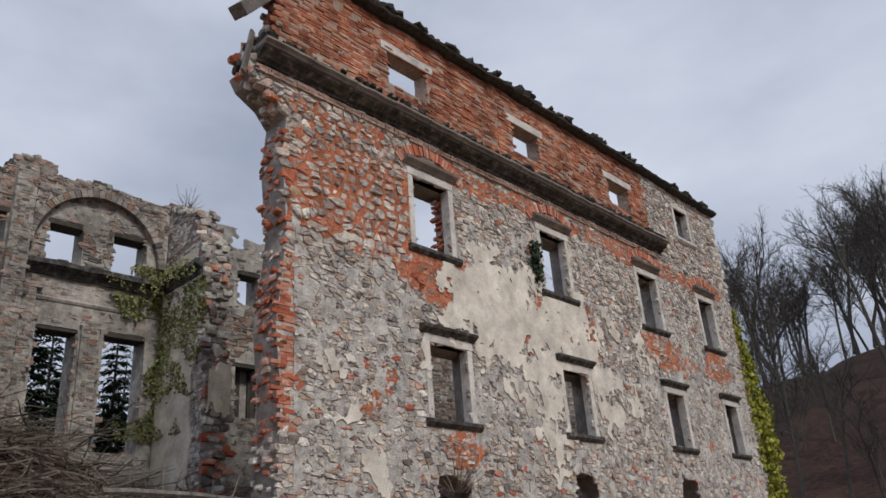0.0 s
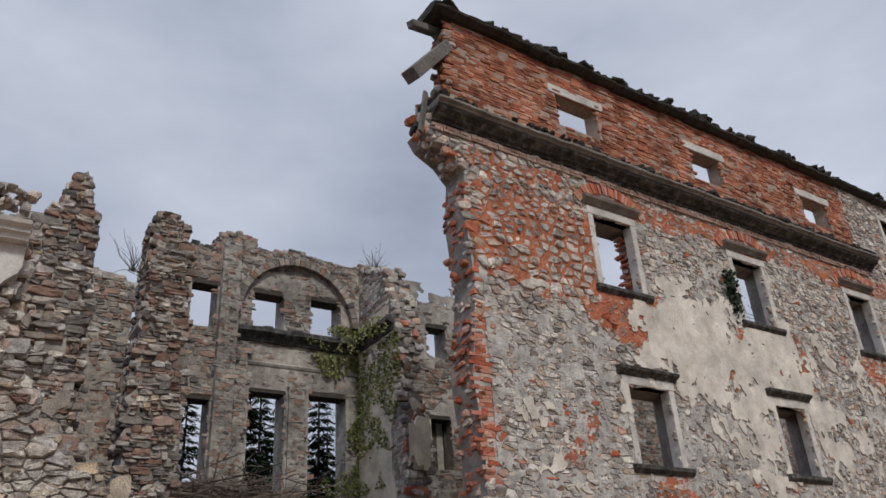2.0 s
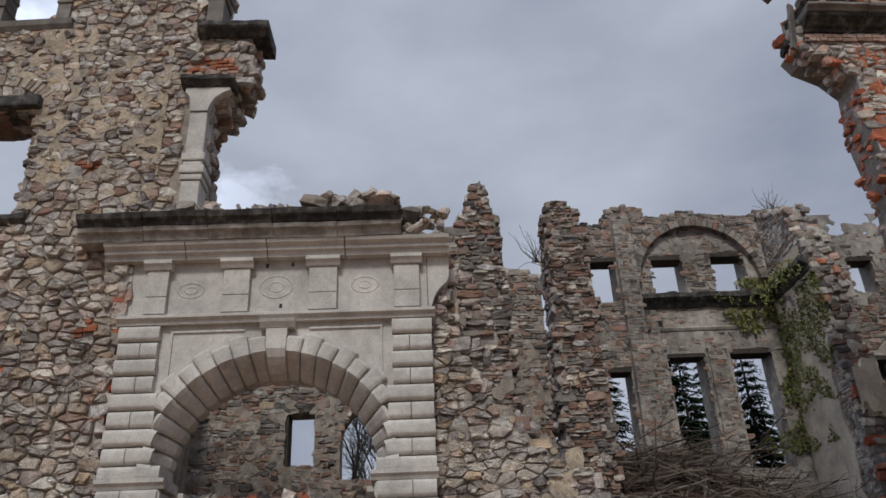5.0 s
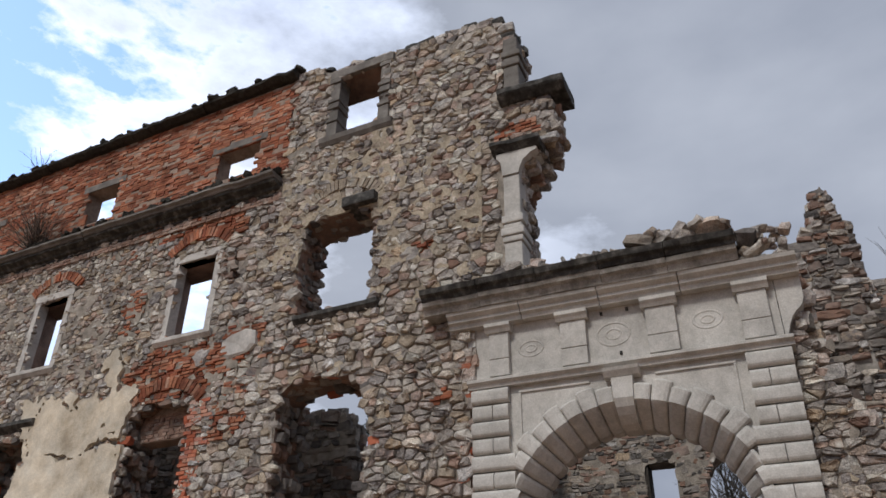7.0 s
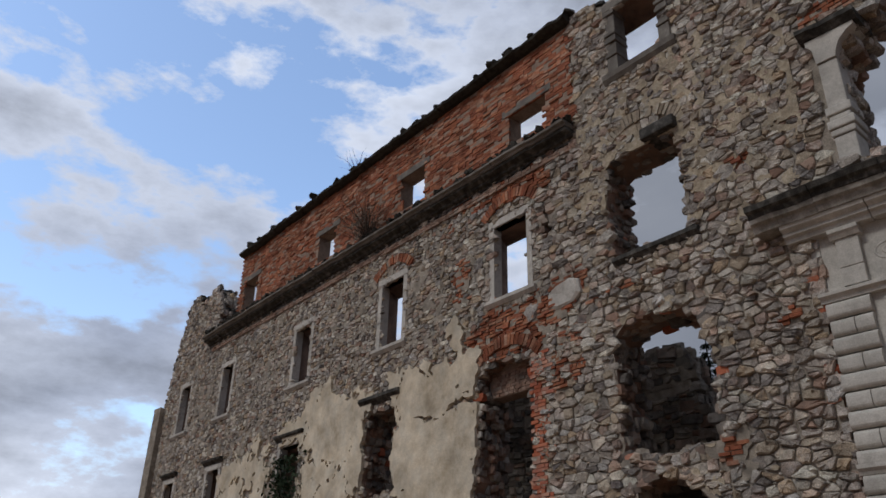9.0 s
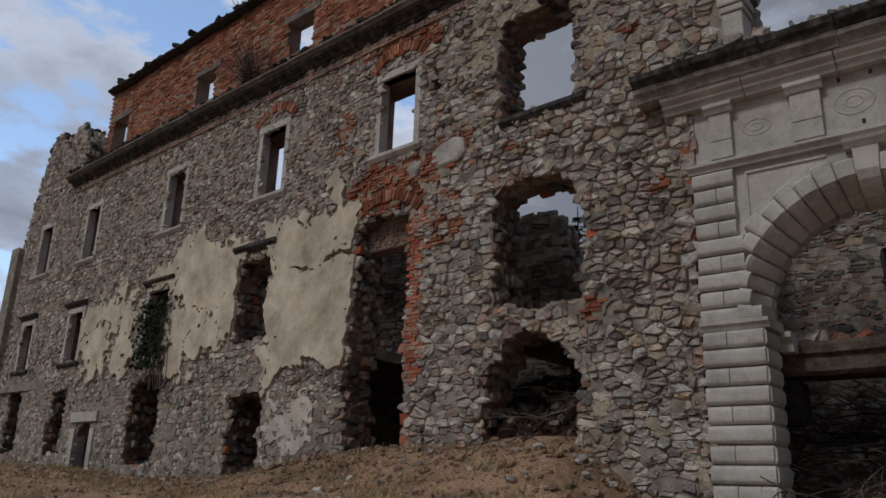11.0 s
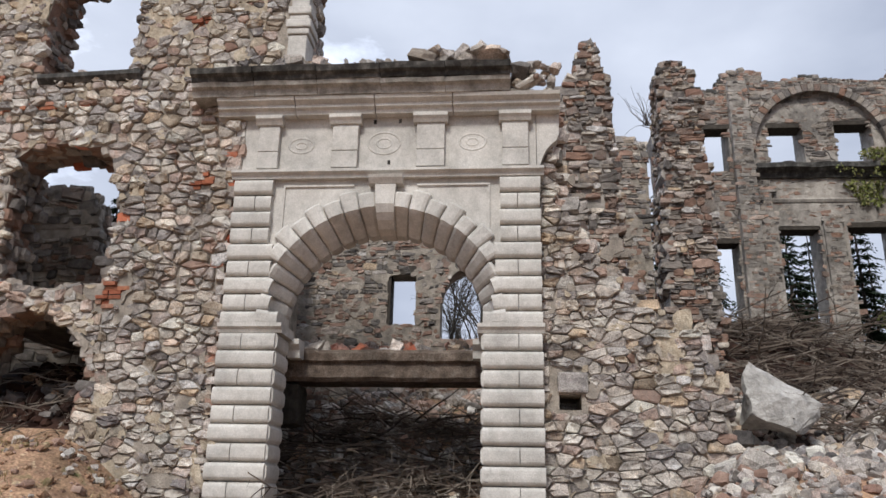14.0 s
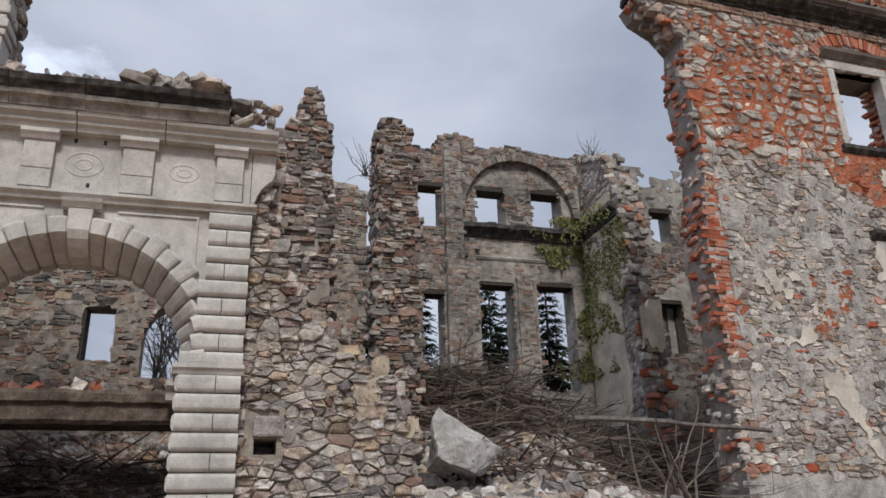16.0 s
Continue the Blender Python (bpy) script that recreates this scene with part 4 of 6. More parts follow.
edge_blocks("top_stone", PL, edge_s[13:22], False, 0.8, sw, rng, 0.24, ("rubble", "blackstone"), lambda u, v, r: 1 if r.random() < 0.4 else 0)
edge_blocks("top_stone", PL, edge_s[23:], False, 0.8, sw, rng, 0.26, ("rubble", "blackstone"), lambda u, v, r: 1 if r.random() < 0.3 else 0)
for c, z, hf in ((-7.9, 11.2, 0.85), (-11.85, 7.45, 0.95), (-11.64, 11.0, 0.8), (-16.2, 10.95, 0.75)):
    relieving_arch(PL, c, z, sw, rng, hf, 0.24, "tanstone" if c > -8 else "brick")


def plaster_s(u, v):
    f = 1.0 - 0.95 * max(abs(u + 14.3) / 1.6, abs(v - 5.75) / 1.85) ** 2
    f = max(f, 0.42 - 0.6 * math.hypot((u + 19.2) / 2.6, (v - 6.2) / 2.0) ** 2)
    f = max(f, 0.30 - 0.6 * math.hypot((u + 23.8) / 2.2, (v - 6.0) / 1.8) ** 2)
    f = max(f, 0.35 - 0.8 * math.hypot((u + 13.3) / 0.8, (v - 8.1) / 0.9))
    crack = 0.9 * max(0.0, 1 - abs(fbm(u, v, 0.55, 11.0)) / 0.035) + (1.2 * max(0.0, 1 - abs(v - 6.4 - 0.25 * fbm(u, v, 1.2, 2.0)) / 0.13) if -15.0 < u else 0.0)
    return max(f, -0.5) + 0.02 + 0.5 * fbm(u, v, 0.6, 3.0) + 0.26 * fbm(u, v, 1.9, 7.0) + 0.2 * fbm(u, v, 5.5, 2.0) - crack


patches("plaster_coat", PL, -28.5, -12.3, 2.6, 9.2, plaster_s, 0.112, "plaster", sw, 0.06, 0.11, "cracked cream plaster", hs)
patches("mortar_smear", PL, -32, -5.1, 1.6, 14.4, lambda u, v: 0.5 * fbm(u, v, 3.0, 9.0) - 0.2 + 0.2 * fbm(u, v, 0.35, 2.0) + 0.16 * smooth(5.0, 3.4, v) - 0.25 * (south_joint(u, v) - 1.0) + 0.06, 0.036, "mortar", sw, 0.075, 0.04, "", hs + [rect(-33, -9.5, 11.6, 15)])
patches("ochre_mortar", PL, -9.5, -4.7, 1.6, 14.2, lambda u, v: 0.55 * fbm(u, v, 2.6, 3.0) + 0.3 * fbm(u, v, 0.5, 6.0) - 0.34 + 0.25 * fbm(u, v, 6.0, 1.0) + 0.36 * smooth(8.2, 9.6, v) * smooth(12.8, 11.5, v) + 0.2 * smooth(3.2, 2.2, v), 0.045, "tan", sw, 0.07, 0.04, "", hs)
patches("whitewash", PL, -15.6, -13.4, 1.8, 3.9, lambda u, v: 0.3 - 0.7 * math.hypot((u + 14.5) / 1.2, (v - 2.8) / 1.1) + 0.4 * fbm(u, v, 1.5, 2.5) + 0.5 * fbm(u, v, 5.0, 2.0), 0.05, "limeplaster", sw, 0.06, 0.05, "", hs)
bricks("jamb_brick", lambda u, v, d: PL(u, v, d + 0.05), -11.02, -10.62, 3.5, 7.15, [], sw, rng, "rawbrick", bw=0.2, ragl=0.05, ragr=0.26)
bricks("tympanum_brick", lambda u, v, d: PL(u, v, d - 0.32), -12.62, -11.08, 6.52, 7.1, [], sw, rng, "dullbrick", bw=0.13, ragl=0.1, ragr=0.1)
pbox("tympanum", PL, -12.7, -11.0, 6.5, 7.2, -0.7, -0.33, "jointred", sw)
pbox("broken_lintel", PL, -7.8, -7.02, 10.62, 10.86, -0.5, 0.2, "blackstone", sw, 0.04, "broken dark stone lintel block")
dw = empty("door_1", "small arched doorway with pale stone surround at ground level", "doorway", kind="structure")
pbox("jamb", PL, -25.2, -24.95, 1.3, 2.95, -0.3, 0.1, "frame", dw)
pbox("jamb", PL, -23.95, -23.7, 1.3, 2.95, -0.3, 0.1, "frame", dw)
pbox("lintel", PL, -25.3, -23.6, 3.152, 3.45, -0.3, 0.12, "frame", dw)
prism("hood_moulding", PL, [(-0.1, 7.12), (0.06, 7.12), (0.2, 7.24), (0.2, 7.32), (-0.1, 7.36)], -17.3, -15.55, "blackstone", sw, "soot-black broken hood moulding")
prism("window_ledge", PL, [(-0.7, 8.24), (0.06, 8.24), (0.14, 8.32), (0.14, 8.4), (-0.7, 8.41)], -8.75, -6.85, "blackstone", sw, "dark stone ledge")
for bu, bv, bw2, bh2 in ((-6.9, 1.75, 0.42, 0.33), (-8.9, 8.95, 0.2, 0.16), (-11.0, 8.0, 0.24, 0.2), (-12.7, 9.7, 0.2, 0.22), (-9.9, 1.9, 0.3, 0.35), (-6.2, 9.2, 0.24, 0.16), (-10.6, 5.4, 0.26, 0.13), (-9.6, 6.9, 0.24, 0.12)):
    bp = [(bu + bw2 * math.cos(t) * rng.uniform(0.75, 1.2), bv + bh2 * math.sin(t) * rng.uniform(0.75, 1.2)) for t in np.linspace(0, 2 * math.pi, 11)[:-1]]
    link("large_stone", *stone_mesh(rng, PL, bu, bv, bp, 0.0, 0.07), "pale", None, sw)
link("big_stone", *stone_mesh(rng, PL, -10.1, 8.1, [(-10.6, 7.9), (-10.3, 7.82), (-9.8, 7.86), (-9.58, 8.0), (-9.62, 8.3), (-9.9, 8.4), (-10.3, 8.36), (-10.58, 8.25)], 0.0, 0.1), "frame", None, sw)

aw = empty("attic_wall_south", "red brick attic wall with small openings under a dark eave", "wall", kind="structure")
as_ = [rect(-11.65, -10.4, 12.55, 13.4), rect(-16.1, -14.98, 12.55, 13.6), rect(-20.6, -19.55, 12.5, 13.5), rect(-26.0, -24.9, 12.45, 13.6)]
core("attic_body", PL, rect(-26.3, -9.58, 12.02, 14.9), as_, 0.45, "jointred", aw)
bricks("brick", PL, -26.3, -9.6, 12.05, 14.88, as_, aw, rng, singles=300, pick=lambda u, v: u > -13.2, rough=0.012)
for h in as_:
    (a, z0), (b, _), (_, z1), _ = h
    pbox("lintel", PL, a - 0.2, b + 0.2, z1 + 0.002, z1 + 0.2, -0.42, 0.03, "sootstone", aw, label="plain grey stone lintel")
bricks("corbel_brick", lambda u, v, d: PL(u, v, d + 0.07), -28.0, -9.6, 11.40, 11.61, [], sw, rng, "dullbrick", bw=0.13)
cornice("cornice_south", PL, -28.3, -9.55, 11.62, rng, "soot-blackened moulded stone cornice with moss on top")
roof_edge("eave_south", PL, -26.4, -9.5, 14.75, 14.92, rng, 6)

# broken pilaster and entablature at the edge of the south wing
pil = tagged(new("pilaster"), "white stone pilaster standing on the broken wall edge", "pilaster")
PQ = lambda u, v, d: (-11.62 + d, u, v)
for u0, u1, a, b, d in ((-4.28, -3.96, 7.95, 8.86, 0.10), (-4.30, -3.93, 8.87, 8.98, 0.13), (-4.32, -3.90, 8.99, 9.14, 0.16), (-4.28, -3.95, 9.15, 9.24, 0.12), (-4.31, -3.91, 9.25, 9.40, 0.15), (-4.27, -3.96, 9.41, 10.28, 0.10)):
    pbox("shaft_block", PQ, u0, u1, a, b, -0.36, d, "whitestone", pil, 0.025)
flare = [(-4.27, 10.29), (-3.96, 10.29), (-3.93, 10.42), (-3.86, 10.56), (-3.72, 10.68), (-3.6, 10.73), (-3.6, 10.79), (-4.38, 10.79), (-4.38, 10.7), (-4.30, 10.6)]
core("capital", lambda u, v, d: PQ(u, v, d + 0.13), flare, [], 0.5, "whitestone", pil)
cp = tagged(new("capital_slab"), "blackened stone slab over the white pilaster", "stone slab")
prism("slab", PQ, [(-0.5, 10.8), (0.14, 10.8), (0.2, 10.86), (0.26, 10.9), (0.26, 10.98), (-0.5, 11.02)], -4.46, -3.52, "blackstone", cp, steps=5, rng=rng, amp=0.01)
up = tagged(new("upper_pilaster"), "grey broken upper pilaster on the wall top", "pilaster")
for u0, u1, a, b, d in ((-4.2, -3.88, 12.3, 12.95, 0.08), (-4.23, -3.84, 12.96, 13.08, 0.12), (-4.2, -3.87, 13.09, 13.2, 0.08), (-4.23, -3.83, 13.21, 13.34, 0.12), (-4.2, -3.9, 13.35, 13.75, 0.06)):
    pbox("shaft_block", PQ, u0, u1, a, b, -0.4, d, "sootstone", up, 0.03)
fs = tagged(new("cornice_slab"), "dark broken stone slab jutting from the wall edge", "stone slab")
prism("slab", PQ, [(-0.6, 12.02), (0.08, 12.02), (0.2, 12.12), (0.24, 12.16), (0.24, 12.26), (-0.6, 12.29)], -4.3, -2.98, "blackstone", fs, steps=6, rng=rng, amp=0.012)

# ---- portal ----
rng = np.random.default_rng(5)
CY, SPRING, RIN = -2.555, 3.95, 1.56
PP = lambda u, v, d: (-11.75 + d, CY + u, v)
portal = tagged(new("portal"), "white limestone rusticated portal with round arch and moulded entablature", "portal")
hole = [(-RIN, 0.2), (-RIN, SPRING)] + [(1.95 * math.cos(a), SPRING + 1.95 * math.sin(a)) for a in np.linspace(math.pi, 0, 25)[1:-1]] + [(RIN, SPRING), (RIN, 0.2)]
body = [(-2.36, 0.2)] + hole + [(2.36, 0.2), (2.36, 7.6), (-2.36, 7.6)]
core("portal_body", PP, body, [], 0.62, "whitestone", portal)


def pillow(name, u0, u1, v0, v1, d0, d1, P=PP, mat="whitestone", bulge=0.055):
    """A course with a rounded face."""
    prof = [(d0, v0)] + [(d1 - bulge * abs(c) ** 5, (v0 + v1) / 2 + (v1 - v0) / 2 * c) for c in (-1, -0.93, -0.8, -0.6, -0.3, 0.0, 0.3, 0.6, 0.8, 0.93, 1)] + [(d0, v1)]
    return prism(name, P, prof, u0, u1, mat, portal)


COURSE = 0.268
for side in (-1, 1):
    for k in range(20):
        v1 = (6.31 - k * COURSE) if k < 9 else (3.84 - (k - 9) * COURSE)
        v0 = v1 - COURSE + 0.022
        o, i = side * 2.40, side * (1.55 if k >= 8 else 1.80 if k < 4 else 1.72)
        a, b = min(o, i), max(o, i)
        if k % 2 == 0:
            pillow("round_course", a - 0.012, b + (0.012 if side > 0 else 0.012), v0, v1, -0.55, 0.125)
        else:
            m = side * 2.06
            for c, e in ((a, m - 0.006), (m + 0.006, b)):
                pillow("flat_block", c, e, v0, v1, -0.55, 0.11, bulge=0.05)
    for k in range(9, 20):
        v1 = 3.84 - (k - 9) * COURSE
        pillow("jamb_course", -0.56, 0.075 if k % 2 == 0 else 0.055, v1 - COURSE + 0.022, v1, -0.05, 0.045, lambda u, v, d, s=side: (-11.75 + (u if s > 0 else -0.49 - u), CY + s * (1.555 - d), v), bulge=0.05)
    # impost
    a, b = (-2.44, -1.46) if side < 0 else (1.46, 2.44)
    prism("impost", PP, [(-0.6, 3.845), (0.07, 3.845), (0.09, 3.89), (0.13, 3.93), (0.13, 3.985), (-0.6, 3.99)], a, b, "whitestone", portal)
    a, b = (-1.56, -1.36) if side < 0 else (1.36, 1.56)
    prism("inner_capital", PP, [(-0.9, 3.6), (-0.66, 3.6), (-0.64, 3.72), (-0.6, 3.75), (-0.55, 3.8), (-0.55, 3.88), (-0.9, 3.89)], a, b, "whitestone", portal)
N = 23
for k in range(N):
    if k == N // 2:
        continue
    a0, a1 = math.pi * k / N + 0.003, math.pi * (k + 1) / N - 0.003
    am = (a0 + a1) / 2
    ro = min(2.22 if k % 2 else 2.14, 1.72 / max(0.01, abs(math.cos(am))))
    face = 0.13 if k % 2 == 0 else 0.11
    # profile from the back of the soffit round the lower edge and up the face, with its outward normal
    ring = [(1.70, -0.6, 0, 0), (RIN, -0.6, -1, 0), (RIN, -0.36, -1, 0), (RIN + 0.06, -0.26, -0.85, 0.5), (RIN + 0.17, -0.08, -0.85, 0.5), (RIN + 0.27, 0.06, -0.8, 0.6), (RIN + 0.32, face, -0.2, 0.9), (ro - 0.04, face, 0, 1), (ro, face - 0.04, 0.3, 0.7), (ro, -0.2, 0, 0)]
    verts, faces = [], []
    cuts = (0, 0.08, 0.25, 0.5, 0.75, 0.92, 1)
    for t in cuts:
        sh = -0.045 * abs(2 * t - 1) ** 5
        th = a0 + (a1 - a0) * t
        verts += [PP((r + nr * sh) * math.cos(th), SPRING + (r + nr * sh) * math.sin(th), d + nd * sh) for r, d, nr, nd in ring]
    n = len(ring)
    for q in range(len(cuts) - 1):
        for i in range(n):
            j = (i + 1) % n
            faces.append((q * n + i, q * n + j, (q + 1) * n + j, (q + 1) * n + i))
    faces += [tuple(reversed(range(n))), tuple(range((len(cuts) - 1) * n, len(cuts) * n))]
    link("voussoir", verts, faces, "whitestone", None, portal)
kst = prism("keystone", lambda u, v, d: PP(0.015 + u * (1 + 0.45 * (v - 5.5)), v, d), [(-0.6, 5.49), (-0.34, 5.49), (-0.15, 5.54), (0.0, 5.64), (0.09, 5.74), (0.15, 5.86), (0.15, 6.19), (-0.6, 6.19)], -0.125, 0.125, "whitestone", portal)
prism("keystone_cap", PP, [(-0.1, 6.192), (0.16, 6.192), (0.18, 6.22), (0.22, 6.27), (0.24, 6.318), (-0.1, 6.318)], -0.25, 0.29, "whitestone", kst)
for s in (-1, 1):
    # spandrel border
    for q in ((0.5, 6.2, 1.64, 6.235), (1.605, 5.3, 1.64, 6.199)):
        u0, u1 = sorted((s * q[0], s * q[2]))
        pbox("spandrel_border", PP, u0, u1, q[1], q[3], -0.02, 0.03, "whitestone", portal, 0.006)
prism("string_course", PP, [(-0.3, 6.32), (0.1, 6.32), (0.11, 6.37), (0.17, 6.41), (0.17, 6.455), (0.07, 6.5), (-0.3, 6.5)], -2.47, 2.47, "whitestone", portal)
for u0, u1 in ((-2.10, -1.76), (-0.89, -0.47), (0.47, 0.92), (1.83, 2.24)):
    pbox("frieze_strip", PP, u0, u1, 6.505, 6.79, -0.02, 0.10, "whitestone", portal, 0.012)
    fst = pbox("frieze_strip", PP, u0, u1, 6.80, 7.25, -0.02, 0.10, "whitestone", portal, 0.012)
    prism("strip_cap", PP, [(-0.02, 7.252), (0.13, 7.252), (0.16, 7.30), (0.2, 7.34), (0.2, 7.40), (-0.02, 7.40)], u0 - 0.05, u1 + 0.05, "whitestone", fst)


def oval(c, z, a, b):
    for f, name in ((1.0, "oval_ring"), (0.45, "oval_boss")):
        vs, fs, n, m = [], [], 24, 6
        for k in range(n):
            t = 2 * math.pi * k / n
            for q in range(m):
                p = 2 * math.pi * q / m
                w = 0.018
                vs.append(PP(c + (a * f + w * math.cos(p)) * math.cos(t), z + (b * f + w * math.cos(p)) * math.sin(t), 0.0 + 0.007 * math.sin(p)))
        for k in range(n):
            for q in range(m):
                A, B = k * m + q, k * m + (q + 1) % m
                C, D = ((k + 1) % n) * m + q, ((k + 1) % n) * m + (q + 1) % m
                fs.append((A, C, D, B))
        link(name, vs, fs, "whitestone", None, portal, smooth=True)


oval(-1.41, 6.93, 0.2, 0.13)
oval(-0.06, 6.95, 0.26, 0.19)
oval(1.36, 6.95, 0.21, 0.14)
for u0, u1 in ((-2.78, -1.5), (-1.49, -0.2), (-0.19, 1.05), (1.06, 2.74)):
    prism("architrave_block", PP, [(-0.3, 7.405), (0.16, 7.405), (0.18, 7.47), (0.24, 7.50), (0.24, 7.55), (0.32, 7.6), (0.34, 7.655), (-0.3, 7.655)], u0, u1 - 0.006, "whitestone", portal)
for k in range(5):
    u0 = -3.17 + k * 1.029
    j = rng.normal(0, 0.006)
    prism("bed_moulding", PP, [(-0.4, 7.66 + j), (0.36, 7.66 + j), (0.4, 7.76 + j), (0.47, 7.79 + j), (0.49, 7.86 + j), (-0.4, 7.862 + j)], u0, u0 + 1.022, "streaked", portal, "soot-streaked grey moulding", steps=3, rng=rng, amp=0.005)
    prism("cornice_block", PP, [(-0.4, 7.865 + j), (0.50, 7.865 + j), (0.52, 7.93 + j), (0.60, 7.96 + j), (0.63, 8.05 + j), (0.5, 8.11 + j), (-0.4, 8.14 + j)], u0 + 0.003, u0 + 1.021, "blackstone", portal, "soot-blackened moulded cornice block", steps=3, rng=rng, amp=0.006)
for s in (-1, 1):
    br = [(s * 2.37, 6.502), (s * 2.41, 6.502), (s * 2.46, 6.66), (s * 2.52, 6.79), (s * 2.60, 6.88), (s * 2.68, 6.95), (s * 2.72, 7.06), (s * 2.73, 7.402), (s * 2.37, 7.402)]
    core("corner_bracket", lambda u, v, d: PP(u, v, d + 0.004), br if s > 0 else br[::-1], [], 0.4, "whitestone", portal)
for hu, hv in ((0.03, 6.62), (-0.22, 7.33), (0.19, 7.34)):
    pbox("dowel_hole", PP, hu - 0.022, hu + 0.022, hv - 0.035, hv + 0.03, -0.01, 0.013 if hv < 7 else 0.02, "blackstone", portal, 0.004, "small dark rusted dowel hole")
# loose stones on the portal
for k in range(110):
    u = rng.uniform(-1.9, 2.75)
    big = rng.random() < (0.55 if 0.5 < u < 1.95 else 0.2)
    h3 = rng.uniform(0.07, 0.16, 3) * (1.0, 1.3, 0.7) if big else rng.uniform(0.03, 0.09, 3)
    z = 8.13 + h3[2] * 0.75 + (rng.uniform(0, 0.16) if 0.5 < u < 1.9 else 0) if u < 1.95 else 7.68 + h3[2] * 0.7 + rng.uniform(0, 0.4)
    v, f = block(rng, PP(u, z, rng.uniform(0.05, 0.42)), h3, tuple(rng.normal(0, 0.4, 3)), 0.4, 0.11)
    tagged(link("fallen_stone", v, f, "pale" if k % 6 == 0 else "inner" if k % 3 == 1 else "rubble"), "broken stone lying on top of the portal cornice", "stone", "loose stones on the portal")

# wall between portal and south wing, and the masonry behind the portal
rng = np.random.default_rng(31)
bw_ = empty("wall_behind_portal", "rough rubble masonry around the white portal", "wall", kind="structure")
PB = PX(-12.0)
hole_b = [(CY + u, v) for u, v in [(-1.75, 0.2), (-1.75, 4.2)] + [(1.85 * math.cos(a), 4.0 + 1.85 * math.sin(a)) for a in np.linspace(math.pi, 0, 13)[1:-1]] + [(1.75, 4.2), (1.75, 0.2)]]
ob_ = [(-4.6, 0.2)] + hole_b + [(-0.3, 0.2), (-0.2, 8.0), (-1.2, 8.1), (-4.6, 8.1)]
core("wall_body", PB, ob_, [], 0.75, "mortar", bw_)

# rubble wall right of the portal, broken down in a slope
rw = empty("wall_broken_stub", "broken-down rubble stone wall sloping to a heap", "wall", kind="structure")
PS = PX(-11.95)
slope = [(-0.25, 0.3), (2.9, 0.3), (2.65, 1.9), (2.42, 2.6), (2.25, 3.4), (2.05, 3.85), (1.45, 4.2), (1.2, 4.65), (0.75, 4.9), (0.42, 5.4), (0.2, 6.0), (0.1, 6.8), (0.0, 7.5), (-0.25, 7.9)]
putlog = rect(0.08, 0.4, 2.78, 3.0)
core("wall_body", PS, rag(slope, rng, 0.3, 0.04), [putlog], 1.0, "mortar", rw)
pbox("squared_stone", PS, 0.06, 0.5, 3.02, 3.32, -0.1, 0.08, "pale", rw, 0.04)
patches("mortar_smear", PS, -0.1, 3.0, 1.0, 6.5, lambda u, v: 0.5 * fbm(u, v, 3.0, 9.0) - 0.22 + 0.2 * fbm(u, v, 0.35, 2.0), 0.045, "mortar", rw, 0.07, 0.05, "", [putlog, rect(2.2, 3.3, 3.2, 7), rect(1.2, 3.3, 4.4, 7), rect(0.4, 3, 5.6, 7)])
stones("wall_stone", PS, slope, [rect(0.0, 0.55, 2.74, 3.36)], rw, rng, 0.25, 0.15, 0.005, (0.02, 0.10), lambda u, v: v < 5, ("rubble", "pale", "dullbrick", "tanstone"), lambda u, v, r: 3 if r.random() < (0.2 if u > 1.2 and v > 3.0 else 0.04) else (2 if r.random() < 0.04 else (1 if r.random() < 0.5 else 0)), 300, lambda u, v: v > 0.8, True)
patches("ochre_mortar", PS, 0.2, 2.5, 1.0, 6.0, lambda u, v: 0.5 * fbm(u, v, 2.6, 3.0) - 0.28 + 0.3 * fbm(u, v, 6.0, 1.0) + 0.3 * smooth(1.0, 1.6, u) * smooth(2.6, 3.3, v), 0.05, "tan", rw, 0.06, 0.05, "", [putlog, rect(2.05, 3.3, 3.3, 7), rect(1.2, 3.3, 4.3, 7), rect(0.5, 3, 5.0, 7)])
edge_blocks("edge_stone", PS, slope[1:], False, 1.0, rw, rng, 0.24, ("rubble", "pale", "inner"), lambda u, v, r: 1 if r.random() < 0.25 else (2 if r.random() < 0.4 else 0))

# cross walls that stand behind as broken piers
def pier(name, x0, prof, thick, label, seed, mats, brickish=0.1):
    r = np.random.default_rng(seed)
    w = empty(name, label, "wall", kind="structure")
    P = PX(x0)
    core("wall_body", P, rag(prof, r, 0.3, 0.05), [], thick, "greyplaster", w)
    stones("wall_stone", P, prof, [], w, r, 0.22, 0.115, 0.008, (0.02, 0.09), None, mats, lambda u, v, g: 1 if g.random() < brickish else (2 if g.random() < 0.62 else 0))
    edge_blocks("edge_stone", P, prof[1:], False, thick, w, r, 0.16, mats, lambda u, v, g: 1 if g.random() < brickish else (2 if g.random() < 0.62 else 0))


